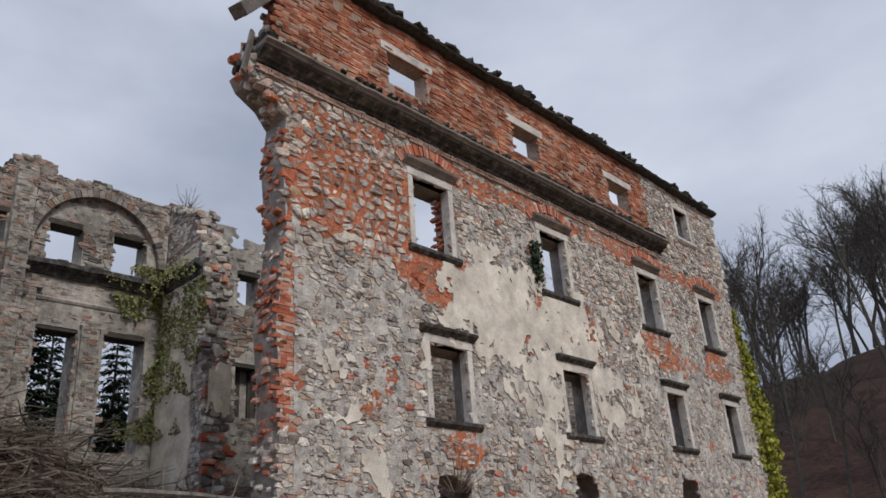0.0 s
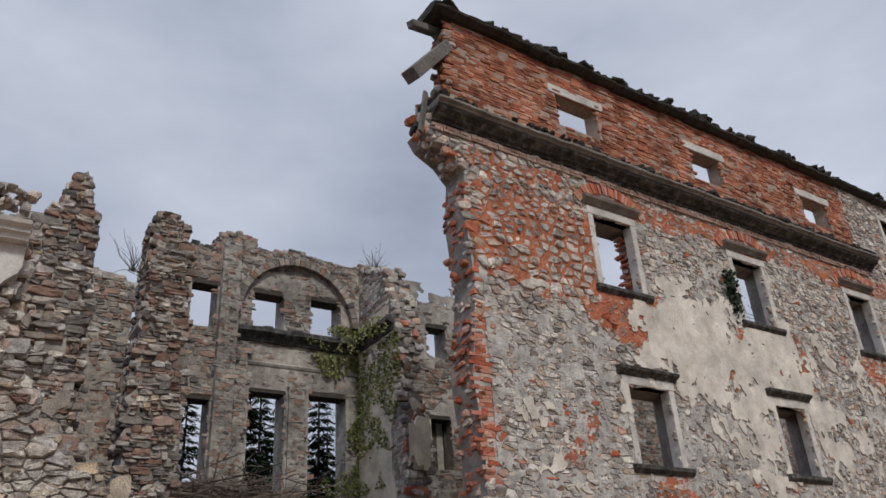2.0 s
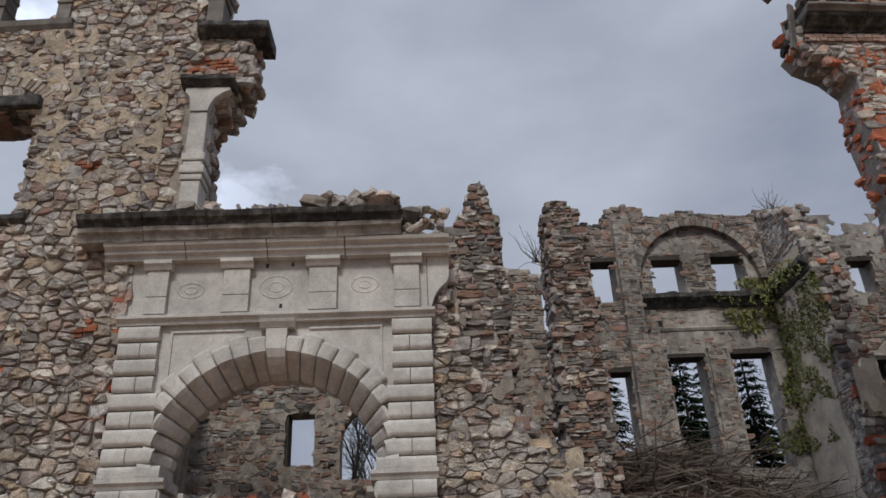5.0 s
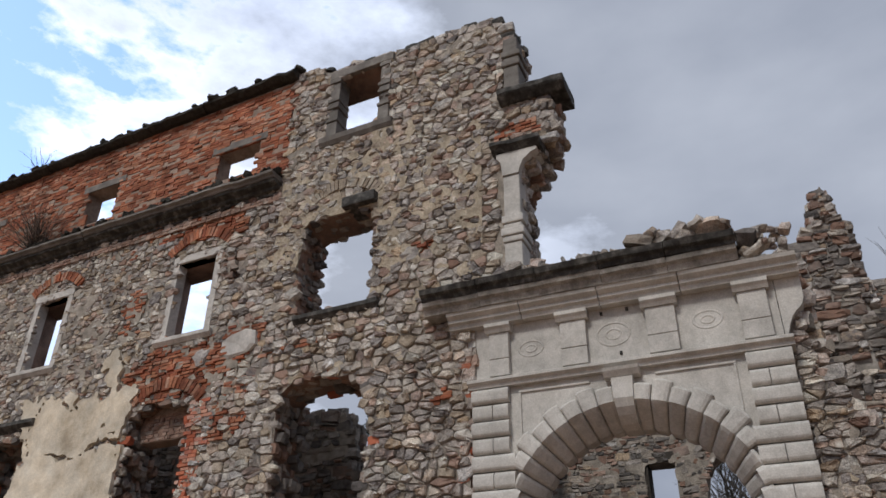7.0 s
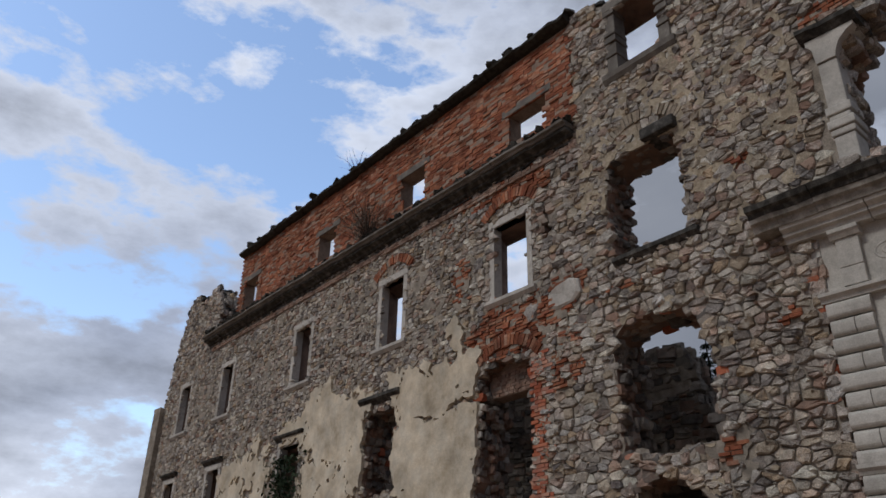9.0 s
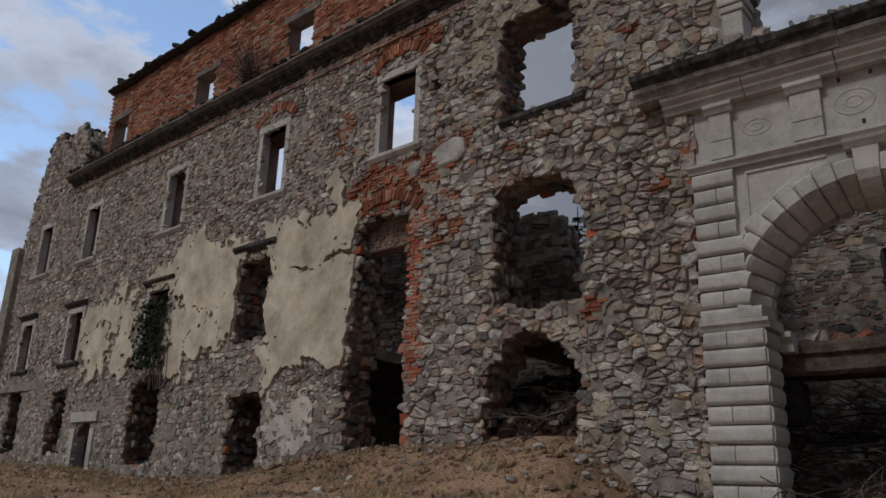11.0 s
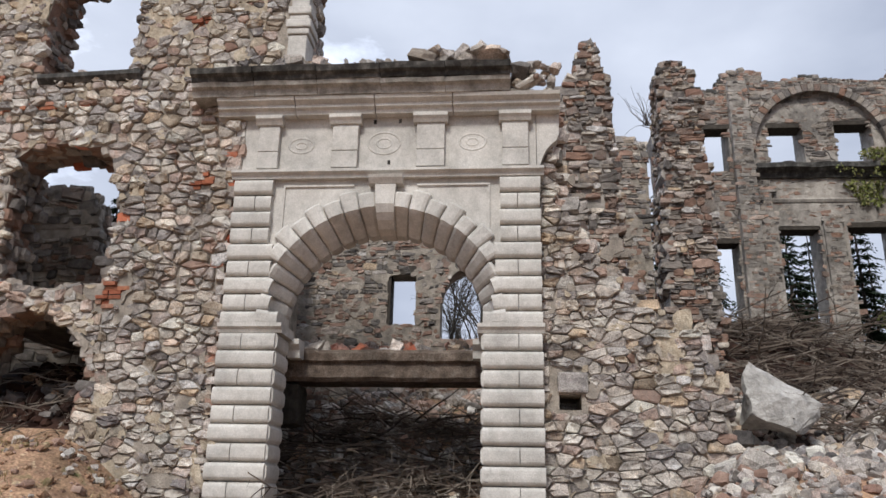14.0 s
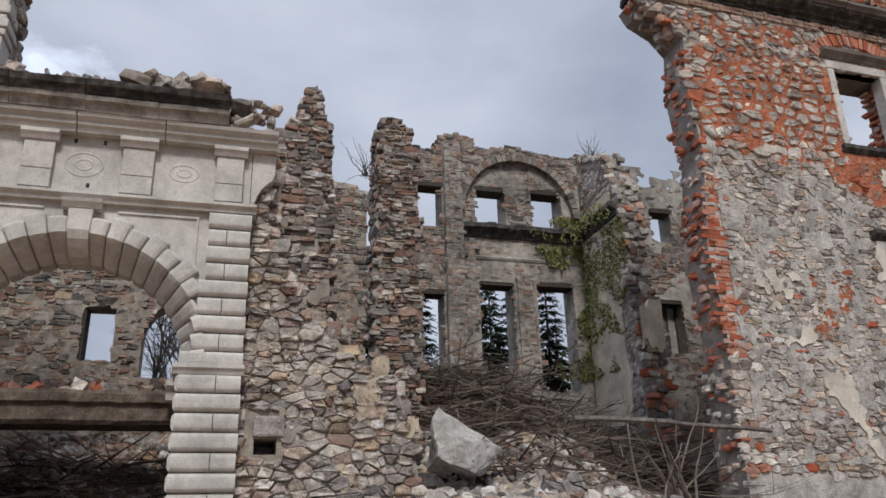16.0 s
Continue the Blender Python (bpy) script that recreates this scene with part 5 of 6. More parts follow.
pier("wall_pier", -14.0, [(-0.2, 1.5), (1.55, 1.5), (1.42, 4.5), (1.32, 6.3), (1.25, 8.0), (1.22, 9.42), (1.03, 9.5), (1.0, 9.98), (0.92, 10.2), (0.85, 10.0), (0.8, 9.65), (0.62, 9.45), (0.45, 9.12), (0.1, 9.15), (-0.2, 8.8)], 0.8, "tall broken rubble pier tapering to a spike", 41, ("rubble", "dullbrick", "inner"), 0.08)
pier("wall_pier", -15.6, [(2.2, 2.0), (3.4, 2.0), (3.38, 5.0), (3.38, 7.0), (3.4, 8.1), (3.28, 8.8), (3.4, 9.75), (3.2, 9.95), (3.14, 10.4), (2.98, 10.62), (2.78, 10.58), (2.64, 10.2), (2.62, 8.0), (2.5, 5.5)], 0.9, "broken cross wall end of rubble and brick", 43, ("rubble", "dullbrick", "inner"), 0.16)

# ---- rooms behind: back walls ----
rng = np.random.default_rng(51)
bk = empty("wall_back_room", "grey plastered inner wall with tall windows and a blind arch", "wall", kind="structure")
PK = PX(-19.8)
hk = []
WALLW = []
for u0, u1, v0, v1 in ((4.45, 5.15, 9.85, 11.2), (6.12, 7.05, 10.08, 11.2), (7.85, 8.8, 10.05, 11.25), (4.5, 5.15, 5.3, 8.0), (6.16, 7.15, 5.3, 8.35), (7.84, 8.95, 5.3, 8.4), (11.68, 12.4, 9.88, 11.0), (11.7, 12.4, 6.5, 8.1)):
    hk.append(rect(u0, u1, v0, v1))
top_k = [(3.2, 0.5), (29.0, 0.5), (29.0, 10.6), (20.0, 11.3), (13.2, 11.65), (11.0, 11.6), (10.45, 11.9), (10.35, 12.6), (9.6, 12.55), (9.0, 12.2), (8.5, 12.3), (7.3, 12.55), (6.2, 12.35), (6.0, 12.75), (5.2, 12.7), (5.05, 12.2), (4.3, 12.2), (4.0, 11.2), (3.2, 10.9)]
core("wall_body", PK, rag(top_k, rng, 0.5, 0.03), hk, 0.7, "greyplaster", bk)
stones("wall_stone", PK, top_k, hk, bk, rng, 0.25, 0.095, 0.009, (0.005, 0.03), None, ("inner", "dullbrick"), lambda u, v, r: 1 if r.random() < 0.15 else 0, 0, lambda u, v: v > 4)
patches("plaster_remains", PK, 5.7, 13.0, 4.6, 12.4, lambda u, v: 0.06 + 0.5 * fbm(u, v, 0.8, 1.0) + 0.3 * fbm(u, v, 2.4, 4.0) + (0.25 if u < 9.4 and v < 9.7 else -0.1), 0.024, "greyplaster", bk, 0.08, 0.04, "", hk)
for (a, z0), (b, _), (_, z1), _ in hk:
    pbox("lintel", PK, a - 0.12, b + 0.12, z1 - 0.13, z1 + 0.004, -0.5, 0.012, "bark", bk, 0.01, "dark timber lintel")
edge_blocks("top_stone", PK, top_k[4:], False, 0.7, bk, rng, 0.17, ("inner", "blackstone", "dullbrick"), lambda u, v, r: int(r.choice(3, p=(0.55, 0.3, 0.15))))
prism("ledge_moulding", PK, [(-0.05, 9.6), (0.1, 9.6), (0.14, 9.72), (0.3, 9.82), (0.3, 9.95), (-0.05, 9.99)], 5.72, 9.3, "blackstone", bk, "dark moulded ledge", steps=12, rng=rng, amp=0.012)
prism("string_moulding", PK, [(-0.05, 8.95), (0.05, 8.95), (0.08, 9.02), (0.05, 9.06), (-0.05, 9.06)], 6.06, 9.3, "greyplaster", bk)
for a, b, v0, v1, d in ((5.2, 5.7, 4.5, 12.4, 0.22), (5.72, 6.05, 4.5, 9.55, 0.12), (7.24, 7.7, 4.5, 8.6, 0.1)):
    pbox("wall_strip", PK, a, b, v0, v1, -0.02, d, "greyplaster", bk, 0.03)
    stones("strip_stone", lambda u, v, e, d=d: PK(u, v, e + d), rect(a + 0.03, b - 0.03, v0, v1), [], bk, rng, 0.18, 0.08, 0.006, (0.004, 0.016), None, ("inner", "dullbrick", "greyplaster"), lambda u, v, r: int(r.choice(3, p=(0.5, 0.15, 0.35))))
arc = Soup()
for k in range(34):
    a0, a1 = math.pi * k / 34 + 0.004, math.pi * (k + 1) / 34 - 0.004
    pts = [(7.42 + r * math.cos(t), 10.35 + r * 1.02 * math.sin(t)) for t, r in ((a0, 1.66), (a1, 1.66), (a1, 1.86), (a0, 1.86))]
    d = rng.normal(0.2, 0.008)
    arc.add([PK(u, v, -0.02) for u, v in pts] + [PK(u, v, d) for u, v in pts], [tuple(reversed(f)) for f in BOX_F[1:]])
arc.link("arch_brick", ["inner"], bk, "blind arch of grey bricks")
# wall field above and round the blind arch stands forward
fld = [(5.75, 10.0), (5.55, 10.35)] + [(7.42 + 1.88 * math.cos(t), 10.35 + 1.92 * math.sin(t)) for t in np.linspace(math.pi, 0, 17)] + [(9.3, 10.0), (9.32, 12.4), (9.0, 12.32), (7.3, 12.45), (6.2, 12.32), (5.72, 12.5), (5.72, 10.4)]
core("wall_field", lambda u, v, d: PK(u, v, d + 0.17), fld[1:], [], 0.16, "greyplaster", bk)
FA = lambda u, v, d: PK(u, v, d + 0.17)
stones("field_stone", FA, fld[1:], [], bk, rng, 0.22, 0.085, 0.008, (0.005, 0.03), None, ("inner", "dullbrick"), lambda u, v, r: 1 if r.random() < 0.12 else 0)
# side wall of the room, overgrown, with a broken front edge
sd = empty("wall_side_room", "plastered cross wall with creepers and a broken red edge", "wall", kind="structure")
PD = lambda u, v, d: (u, 9.35 - d, v)
side = [(-19.75, 3.0), (-17.0, 3.0), (-17.15, 6.6), (-17.55, 8.3), (-17.35, 9.6), (-17.6, 10.6), (-17.95, 11.0), (-18.05, 11.6), (-18.9, 11.9), (-19.75, 12.4)]
core("wall_body", PD, side, [], 0.55, "greyplaster", sd)
edge_blocks("edge_stone", PD, side[1:], False, 0.55, sd, rng, 0.2, ("inner", "rawbrick", "pale"), lambda u, v, r: 1 if r.random() < (0.4 if v < 5.4 else 0.06) else (2 if r.random() < 0.5 else 0), 0.0, (0.12, 0.2))
stones("wall_stone", PD, side, [], sd, rng, 0.24, 0.10, 0.009, (0.005, 0.03), None, ("pale", "dullbrick"), lambda u, v, r: 1 if r.random() < 0.12 else 0, 0, lambda u, v: v > 4)
patches("plaster_remains", PD, -19.7, -17.2, 4.2, 10.5, lambda u, v: 0.3 - 0.9 * smooth(-18.1, -17.2, u) + 0.5 * fbm(u, v, 0.9, 1.0) + 0.25 * fbm(u, v, 2.4, 4.0), 0.05, "plaster", sd, 0.08, 0.04, "", [])
prism("ledge_moulding", PD, [(-0.05, 9.6), (0.1, 9.6), (0.14, 9.72), (0.3, 9.82), (0.3, 9.95), (-0.05, 9.99)], -19.5, -17.4, "blackstone", sd, steps=8, rng=rng, amp=0.012)

patches("plaster_remains", PX(-16.93), 9.3, 9.95, 5.2, 7.6, lambda u, v: 0.35 - 0.5 * abs(v - 6.4) / 1.1 + 0.4 * fbm(u, v, 1.6, 2.0), 0.03, "plaster", sd, 0.06, 0.12, "cream plaster left on the wall end", [])
pbox("window_board", PK, 11.79, 12.08, 6.502, 7.96, -0.44, -0.36, "bark", bk, 0.01, "dark timber casement")
pbox("window_board", PK, 12.09, 12.31, 6.502, 7.96, -0.44, -0.38, "greyplaster", bk, 0.01, "pale weathered casement")
for a in (11.71, 12.31):
    pbox("window_post", PK, a, a + 0.08, 6.5, 7.96, -0.4, -0.3, "bark", bk, 0.008, "dark timber window frame")
# back wall behind the portal and the south wing
bs = empty("wall_back_south", "inner rubble wall with a small window and an arched opening", "wall", kind="structure")
PN = PX(-20.9)
hn = [rect(-3.95, -3.17, 6.0, 7.4), arched(-2.5, -0.7, 5.6, 7.6, 0.9), arched(-17.6, -15.8, 6.8, 8.9, 0.5)]
top_n = [(-32.0, 0.5), (3.2, 0.5), (3.2, 11.2), (1.5, 11.5), (0.9, 11.2), (0.4, 9.6), (-1.0, 9.5), (-4.5, 9.3), (-6.5, 8.6), (-9.5, 7.6), (-11.5, 7.8), (-14.5, 8.4), (-16.0, 9.4), (-32.0, 10.2)]
core("wall_body", PN, top_n, hn, 0.7, "mortar", bs)
# half of it in the darker inner stone, to dim the view through the arch
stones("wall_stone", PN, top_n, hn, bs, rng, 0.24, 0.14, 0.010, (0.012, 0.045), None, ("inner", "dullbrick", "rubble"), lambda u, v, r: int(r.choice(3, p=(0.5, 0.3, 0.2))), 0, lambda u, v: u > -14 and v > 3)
pbox("lintel", PN, -4.12, -3.05, 7.402, 7.66, -0.6, 0.02, "bark", bs, 0.015, "dark timber lintel")
pbox("jamb", PN, -4.06, -3.86, 6.0, 7.4, -0.62, -0.02, "bark", bs, 0.015, "dark timber jamb")
patches("mortar_smear", PN, -9.0, 3.0, 4.0, 9.3, lambda u, v: 0.5 * fbm(u, v, 2.4, 9.0) - 0.05 + 0.25 * fbm(u, v, 0.4, 2.0), 0.03, "mortar", bs, 0.09, 0.04, "", hn)
edge_blocks("top_stone", PN, top_n[2:11], False, 0.7, bs, rng, 0.28, ("rubble",), None)
# spine wall, and slabs added over the rooms to keep the south wing dark
sp = empty("wall_spine", "dark inner rubble wall of the south wing", "wall", kind="structure")
PV = PX(-16.6)
core("wall_body", PV, [(-32.0, 0.5), (-10.2, 0.5), (-9.95, 4.0), (-9.98, 6.2), (-10.2, 7.55), (-10.42, 8.2), (-10.72, 8.32), (-10.9, 8.0), (-11.25, 8.3), (-11.5, 8.15), (-12.0, 8.5), (-12.5, 9.2), (-14.5, 9.6), (-19.0, 9.7), (-32.0, 8.5)], [rect(-17.2, -16.3, 4.7, 6.6)], 0.7, "mortar", sp)
# no ceiling shades this wall, so its stones carry the shade in their colour
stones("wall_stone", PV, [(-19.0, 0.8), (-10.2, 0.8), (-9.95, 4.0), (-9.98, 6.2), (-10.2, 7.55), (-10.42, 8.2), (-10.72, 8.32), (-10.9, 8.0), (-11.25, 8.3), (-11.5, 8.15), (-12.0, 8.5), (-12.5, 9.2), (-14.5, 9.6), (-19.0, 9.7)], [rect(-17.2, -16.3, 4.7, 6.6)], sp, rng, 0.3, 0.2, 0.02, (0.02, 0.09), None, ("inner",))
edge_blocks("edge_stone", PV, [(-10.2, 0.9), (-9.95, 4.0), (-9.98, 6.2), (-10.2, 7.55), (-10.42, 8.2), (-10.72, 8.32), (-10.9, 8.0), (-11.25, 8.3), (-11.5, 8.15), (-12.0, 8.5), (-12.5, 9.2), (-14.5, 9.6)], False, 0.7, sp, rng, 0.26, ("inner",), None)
for nm, y0, y1 in (("vault_slab", -32.0, -13.3), ("vault_slab", -10.0, -6.4)):
    v, f = bevel_box((-20.2 if y0 < -20 else -16.5, y0, 4.35), (-12.9, y1, 4.6), 0.02)
    tagged(link(nm, v, f, "mortar"), "floor remains behind the facade, extended as added slabs that keep the openings dark", "vault", kind="structure")
for y in (-32.0, -6.2):
    cw = empty("wall_cross", "rough inner cross wall", "wall", kind="structure")
    core("wall_body", PY(y), [(-20.2, 0.5), (-12.9, 0.5), (-12.9, 7.2 if y > -10 else 10), (-20.2, 8.5)] , [], 0.6, "mortar", cw)

# concrete beam across the passage
kv, kf = bevel_box((-13.5, -4.6, 2.6), (-12.85, -4.0, 3.29), 0.14)
tagged(link("passage_corbel", kv, kf, "roof"), "dark stone corbel under the passage beam", "corbel")
PBEAM = PX(-12.78)
bprof = [(-0.34, 3.34), (-0.06, 3.30), (0.0, 3.36), (-0.02, 3.58), (0.05, 3.62), (0.05, 3.74), (0.0, 3.80), (-0.34, 3.82)]
tagged(prism("concrete_beam", PBEAM, bprof, -4.6, -0.5, "concrete", steps=30, rng=rng, amp=0.006), "dirty cracked concrete beam across the portal passage", "beam")
sv, sf = bevel_box((-14.4, -4.6, 3.42), (-13.13, -0.5, 3.74), 0.02)
tagged(link("passage_slab", sv, sf, "concrete"), "broken floor slab over the portal passage", "slab", kind="structure")
rng = np.random.default_rng(66)
for k in range(80):
    y, x = rng.uniform(-4.5, -0.6), rng.uniform(-14.3, -12.85)
    h3 = rng.uniform(0.04, 0.15, 3)
    v, f = block(rng, (x, y, 3.76 + h3[2] * 0.6 + (0.25 * rng.random() if x < -14 else 0)), h3, tuple(rng.normal(0, 0.5, 3)), 0.3, 0.2)
    tagged(link("broken_stone", v, f, "rubble" if k % 4 else "rawbrick"), "broken stone lying on the passage slab", "stone", "rubble on the slab")

# ---- rubble, boulder, brushwood ----
rng = np.random.default_rng(77)
bld = bmesh.new()
hull = [(0.0, -0.40, 0.53), (-0.5, -0.2, 0.5), (0.1, 0.56, -0.10), (-0.5, 0.5, 0.0), (0.12, 0.5, -0.3), (0.42, -0.04, -0.02), (0.45, 0.04, -0.52), (0.3, -0.5, -0.25), (0.1, -0.53, 0.34), (-0.4, -0.5, -0.4), (-0.4, 0.45, -0.45), (0.2, 0.2, -0.56)]
for p in hull:
    bld.verts.new(p)
bmesh.ops.convex_hull(bld, input=list(bld.verts))
bmesh.ops.subdivide_edges(bld, edges=list(bld.edges), cuts=7, use_grid_fill=True)
for v in bld.verts:
    v.co += Vector((1, 1, 1)) * 0.035 * noise.noise(v.co * 4.0) + v.co * 0.05 * noise.noise(v.co * 9.0 + Vector((3, 1, 2))) + v.co * 0.035 * noise.noise(v.co * 22.0)
me = bpy.data.meshes.new("boulder")
bld.to_mesh(me)
bld.free()
me.materials.append(M["boulder"])
bo = new("boulder", me)
bo.location = (-12.55, 3.36, 3.06)
tagged(bo, "large pale grey broken block leaning on the rubble heap", "boulder")
for k in range(280):
    y = rng.uniform(1.4, 7.4)
    x = rng.uniform(-14.5, -9.6)
    s = rng.uniform(0.035, 0.13) if rng.random() < 0.88 else rng.uniform(0.13, 0.24)
    v, f = block(rng, (x, y, ground_z(x, y) + s * 0.25), (s, s * rng.uniform(0.6, 1.1), s * rng.uniform(0.45, 0.8)), tuple(rng.normal(0, 0.4, 3)), 0.42, 0.075)
    tagged(link("rubble_stone", v, f, "pale" if rng.random() < 0.5 else "rubble"), "broken stone lying on the rubble heap", "stone", "rubble heap stones")
for k in range(200):
    y, x = rng.uniform(-4.6, -0.3), rng.uniform(-19.5, -11.3)
    s = rng.uniform(0.05, 0.16)
    v, f = block(rng, (x, y, ground_z(x, y) + s * 0.25), (s, s, s * 0.6), tuple(rng.normal(0, 0.4, 3)), 0.42, 0.075)
    tagged(link("loose_stone", v, f, "rubble" if rng.random() < 0.6 else "pale" if rng.random() < 0.5 else "dullbrick"), "broken stone on the floor of the passage", "stone", "passage stones")
for k in range(300):
    y = rng.uniform(-24, -4.8)
    x = -11.1 + 0.05 * y + rng.exponential(1.3)
    if x > -6.0:
        continue
    s = rng.uniform(0.02, 0.09)
    v, f = block(rng, (x, y, ground_z(x, y) + s * 0.15), (s, s * rng.uniform(0.6, 1), s * 0.55), tuple(rng.normal(0, 0.5, 3)), 0.4, 0.08)
    tagged(link("scattered_stone", v, f, ("rubble", "dullbrick", "earth", "pale", "earth", "dullbrick")[int(rng.integers(0, 6))]), "small stone lying in dry earth before the wall", "stone", "scattered stones")


def debris(name, count, spot, label, mats, size, seed):
    r = np.random.default_rng(seed)
    s = Soup()
    for _ in range(count):
        x, y = spot(r)
        a = r.uniform(*size) * (1 if r.random() < 0.9 else 1.7)
        s.add(*block(r, (x, y, ground_z(x, y) + a * 0.2), (a, a * r.uniform(0.6, 1), a * r.uniform(0.4, 0.7)), tuple(r.normal(0, 0.5, 3)), 0.38, 0.1), int(r.integers(0, len(mats))))
    ob = s.link(name, list(mats), kind="stuff", label=label)
    ob["category"] = "debris"


debris("stone_debris", 2600, lambda r: (r.uniform(-14.5, -9.0), min(8.0, max(-0.1, r.normal(3.8, 1.9)))), "grey broken stones and mortar covering the heap", ("rubble", "pale", "rubble", "dullbrick", "inner"), (0.025, 0.10), 301)
debris("brick_debris", 3400, lambda r: (-11.2 + 0.05 * r.uniform(-20, 0) + r.exponential(1.5), r.uniform(-22, -4.9)), "brick crumbs and small stones strewn over the slope", ("dullbrick", "rubble", "earth", "earth", "dullbrick", "earth", "earth"), (0.010, 0.042), 302)
# half in the near-black floor colour, to keep the opening's shade unbroken
debris("stone_debris", 500, lambda r: (r.uniform(-15.5, -12.3), r.uniform(-9.2, -6.8)), "stones and crumbs on the earth inside a broken opening", ("inner", "earth", "litter_shade", "litter_shade"), (0.03, 0.11), 304)
debris("stone_debris", 1100, lambda r: (r.uniform(-19.5, -11.2), r.uniform(-4.9, -0.2)), "broken stones covering the floor of the passage", ("rubble", "inner", "dullbrick", "pale"), (0.03, 0.12), 303)


def tube(soup, pts, r0, r1, sides=4, mat=0):
    pts = [Vector(p) for p in pts]
    n = len(pts)
    vs, fs = [], []
    for i, p in enumerate(pts):
        t = (pts[min(i + 1, n - 1)] - pts[max(i - 1, 0)]).normalized()
        a = t.orthogonal().normalized()
        b = t.cross(a)
        r = r0 + (r1 - r0) * i / (n - 1)
        vs += [tuple(p + (a * math.cos(2 * math.pi * k / sides) + b * math.sin(2 * math.pi * k / sides)) * r) for k in range(sides)]
    for i in range(n - 1):
        for k in range(sides):
            j = (k + 1) % sides
            fs.append((i * sides + k, i * sides + j, (i + 1) * sides + j, (i + 1) * sides + k))
    soup.add(vs, fs, mat)


def twig_path(rng, p, direction, length, n=6, bend=0.25):
    out, d = [Vector(p)], Vector(direction).normalized()
    for _ in range(n):
        d = (d + Vector(rng.normal(0, bend, 3))).normalized()
        out.append(out[-1] + d * (length / n))
    return out


def brush(name, count, box, label, length=(0.7, 2.4), thick=(0.006, 0.02), lift=0.9, seed=1):
    r = np.random.default_rng(seed)
    s = Soup()
    (x0, x1), (y0, y1) = box
    for _ in range(count):
        x, y = r.uniform(x0, x1), r.uniform(y0, y1)
        heap = math.sin(math.pi * (x - x0) / (x1 - x0)) * math.sin(math.pi * (y - y0) / (y1 - y0))
        z = ground_z(x, y) + r.uniform(0, 1) ** 1.3 * lift * heap + 0.02
        a = r.uniform(0, 2 * math.pi)
        ln = r.uniform(*length)
        pts = twig_path(r, (x, y, z), (math.cos(a), math.sin(a), r.normal(0.0, 0.10)), ln, 5, 0.12)
        pts = [Vector((p.x, p.y, max(p.z, ground_z(p.x, p.y) + 0.02))) for p in pts]
        th = r.uniform(*thick)
        tube(s, pts, th, th * 0.35, 4)
        for _ in range(2):
            q = pts[r.integers(1, 5)]
            sub = twig_path(r, q, (r.normal(), r.normal(), r.normal(0.12, 0.35)), ln * 0.28, 3, 0.2)
            tube(s, sub, th * 0.5, th * 0.2, 3)
    ob = s.link(name, ["twig"], kind="stuff", label=label)
    ob["category"] = "brushwood"


brush("brushwood", 720, ((-18.8, -13.2), (3.0, 9.6)), "heap of dead grey-brown branches inside the ruin", (0.9, 2.2), (0.008, 0.032), 0.3, 2)
brush("brushwood", 90, ((-14.5, -11.3), (4.6, 8.2)), "tangle of dead branches at the foot of the wall", (0.8, 2.4), (0.006, 0.03), 0.9, 3)
brush("brushwood", 110, ((-15.4, -11.9), (-9.0, -6.9)), "dead twigs on the earth inside a broken opening", (0.5, 1.4), (0.006, 0.02), 0.35, 5)
brush("brushwood", 480, ((-17.0, -12.6), (-4.6, -0.6)), "dark tangle of dead branches in the passage", (1.0, 3.0), (0.008, 0.03), 0.5, 4)


# ---- plants ----
def bare_tree(seed, height=13.0, spread=0.55, label="leafless tree with fine grey branches"):
    r = np.random.default_rng(seed)
    t = tagged(new("bare_tree"), label, "tree", "leafless trees")
    trunk, crown = Soup(), Soup()

    def grow(soup, p, d, ln, rad, depth):
        pts = twig_path(r, p, d, ln, 5 if depth < 2 else 3, 0.10 + 0.05 * depth)
        tube(soup, pts, rad, rad * (0.6 if depth else 0.35), 6 if depth == 0 else (4 if depth < 2 else 3))
        if depth >= 4:
            return
        kids = (12, 6, 5, 4)[depth]
        for k in range(kids):
            f = r.uniform(0.35 if depth == 0 else 0.2, 1.0)
            i = min(len(pts) - 2, int(f * (len(pts) - 1)))
            q = pts[i].lerp(pts[i + 1], f * (len(pts) - 1) - i)
            ax = (pts[i + 1] - pts[i]).normalized()
            a = r.uniform(0, 2 * math.pi)
            o = ax.orthogonal().normalized()
            o = o * math.cos(a) + ax.cross(o) * math.sin(a)
            nd = (ax * (0.75 if depth else 0.6) + o * spread * r.uniform(0.7, 1.4) + Vector((0, 0, 0.25))).normalized()
            grow(crown, q, nd, ln * r.uniform(0.32, 0.55) * (1.1 - 0.4 * f if depth == 0 else 1.0), max(0.006, rad * (0.45 if depth else 0.32)), depth + 1)

    grow(trunk, (0, 0, -0.3), (r.normal(0, 0.05), r.normal(0, 0.05), 1), height, height * 0.016, 0)
    trunk.link("trunk", ["bark"], t)
    crown.link("crown", ["bark"], t)
    return t


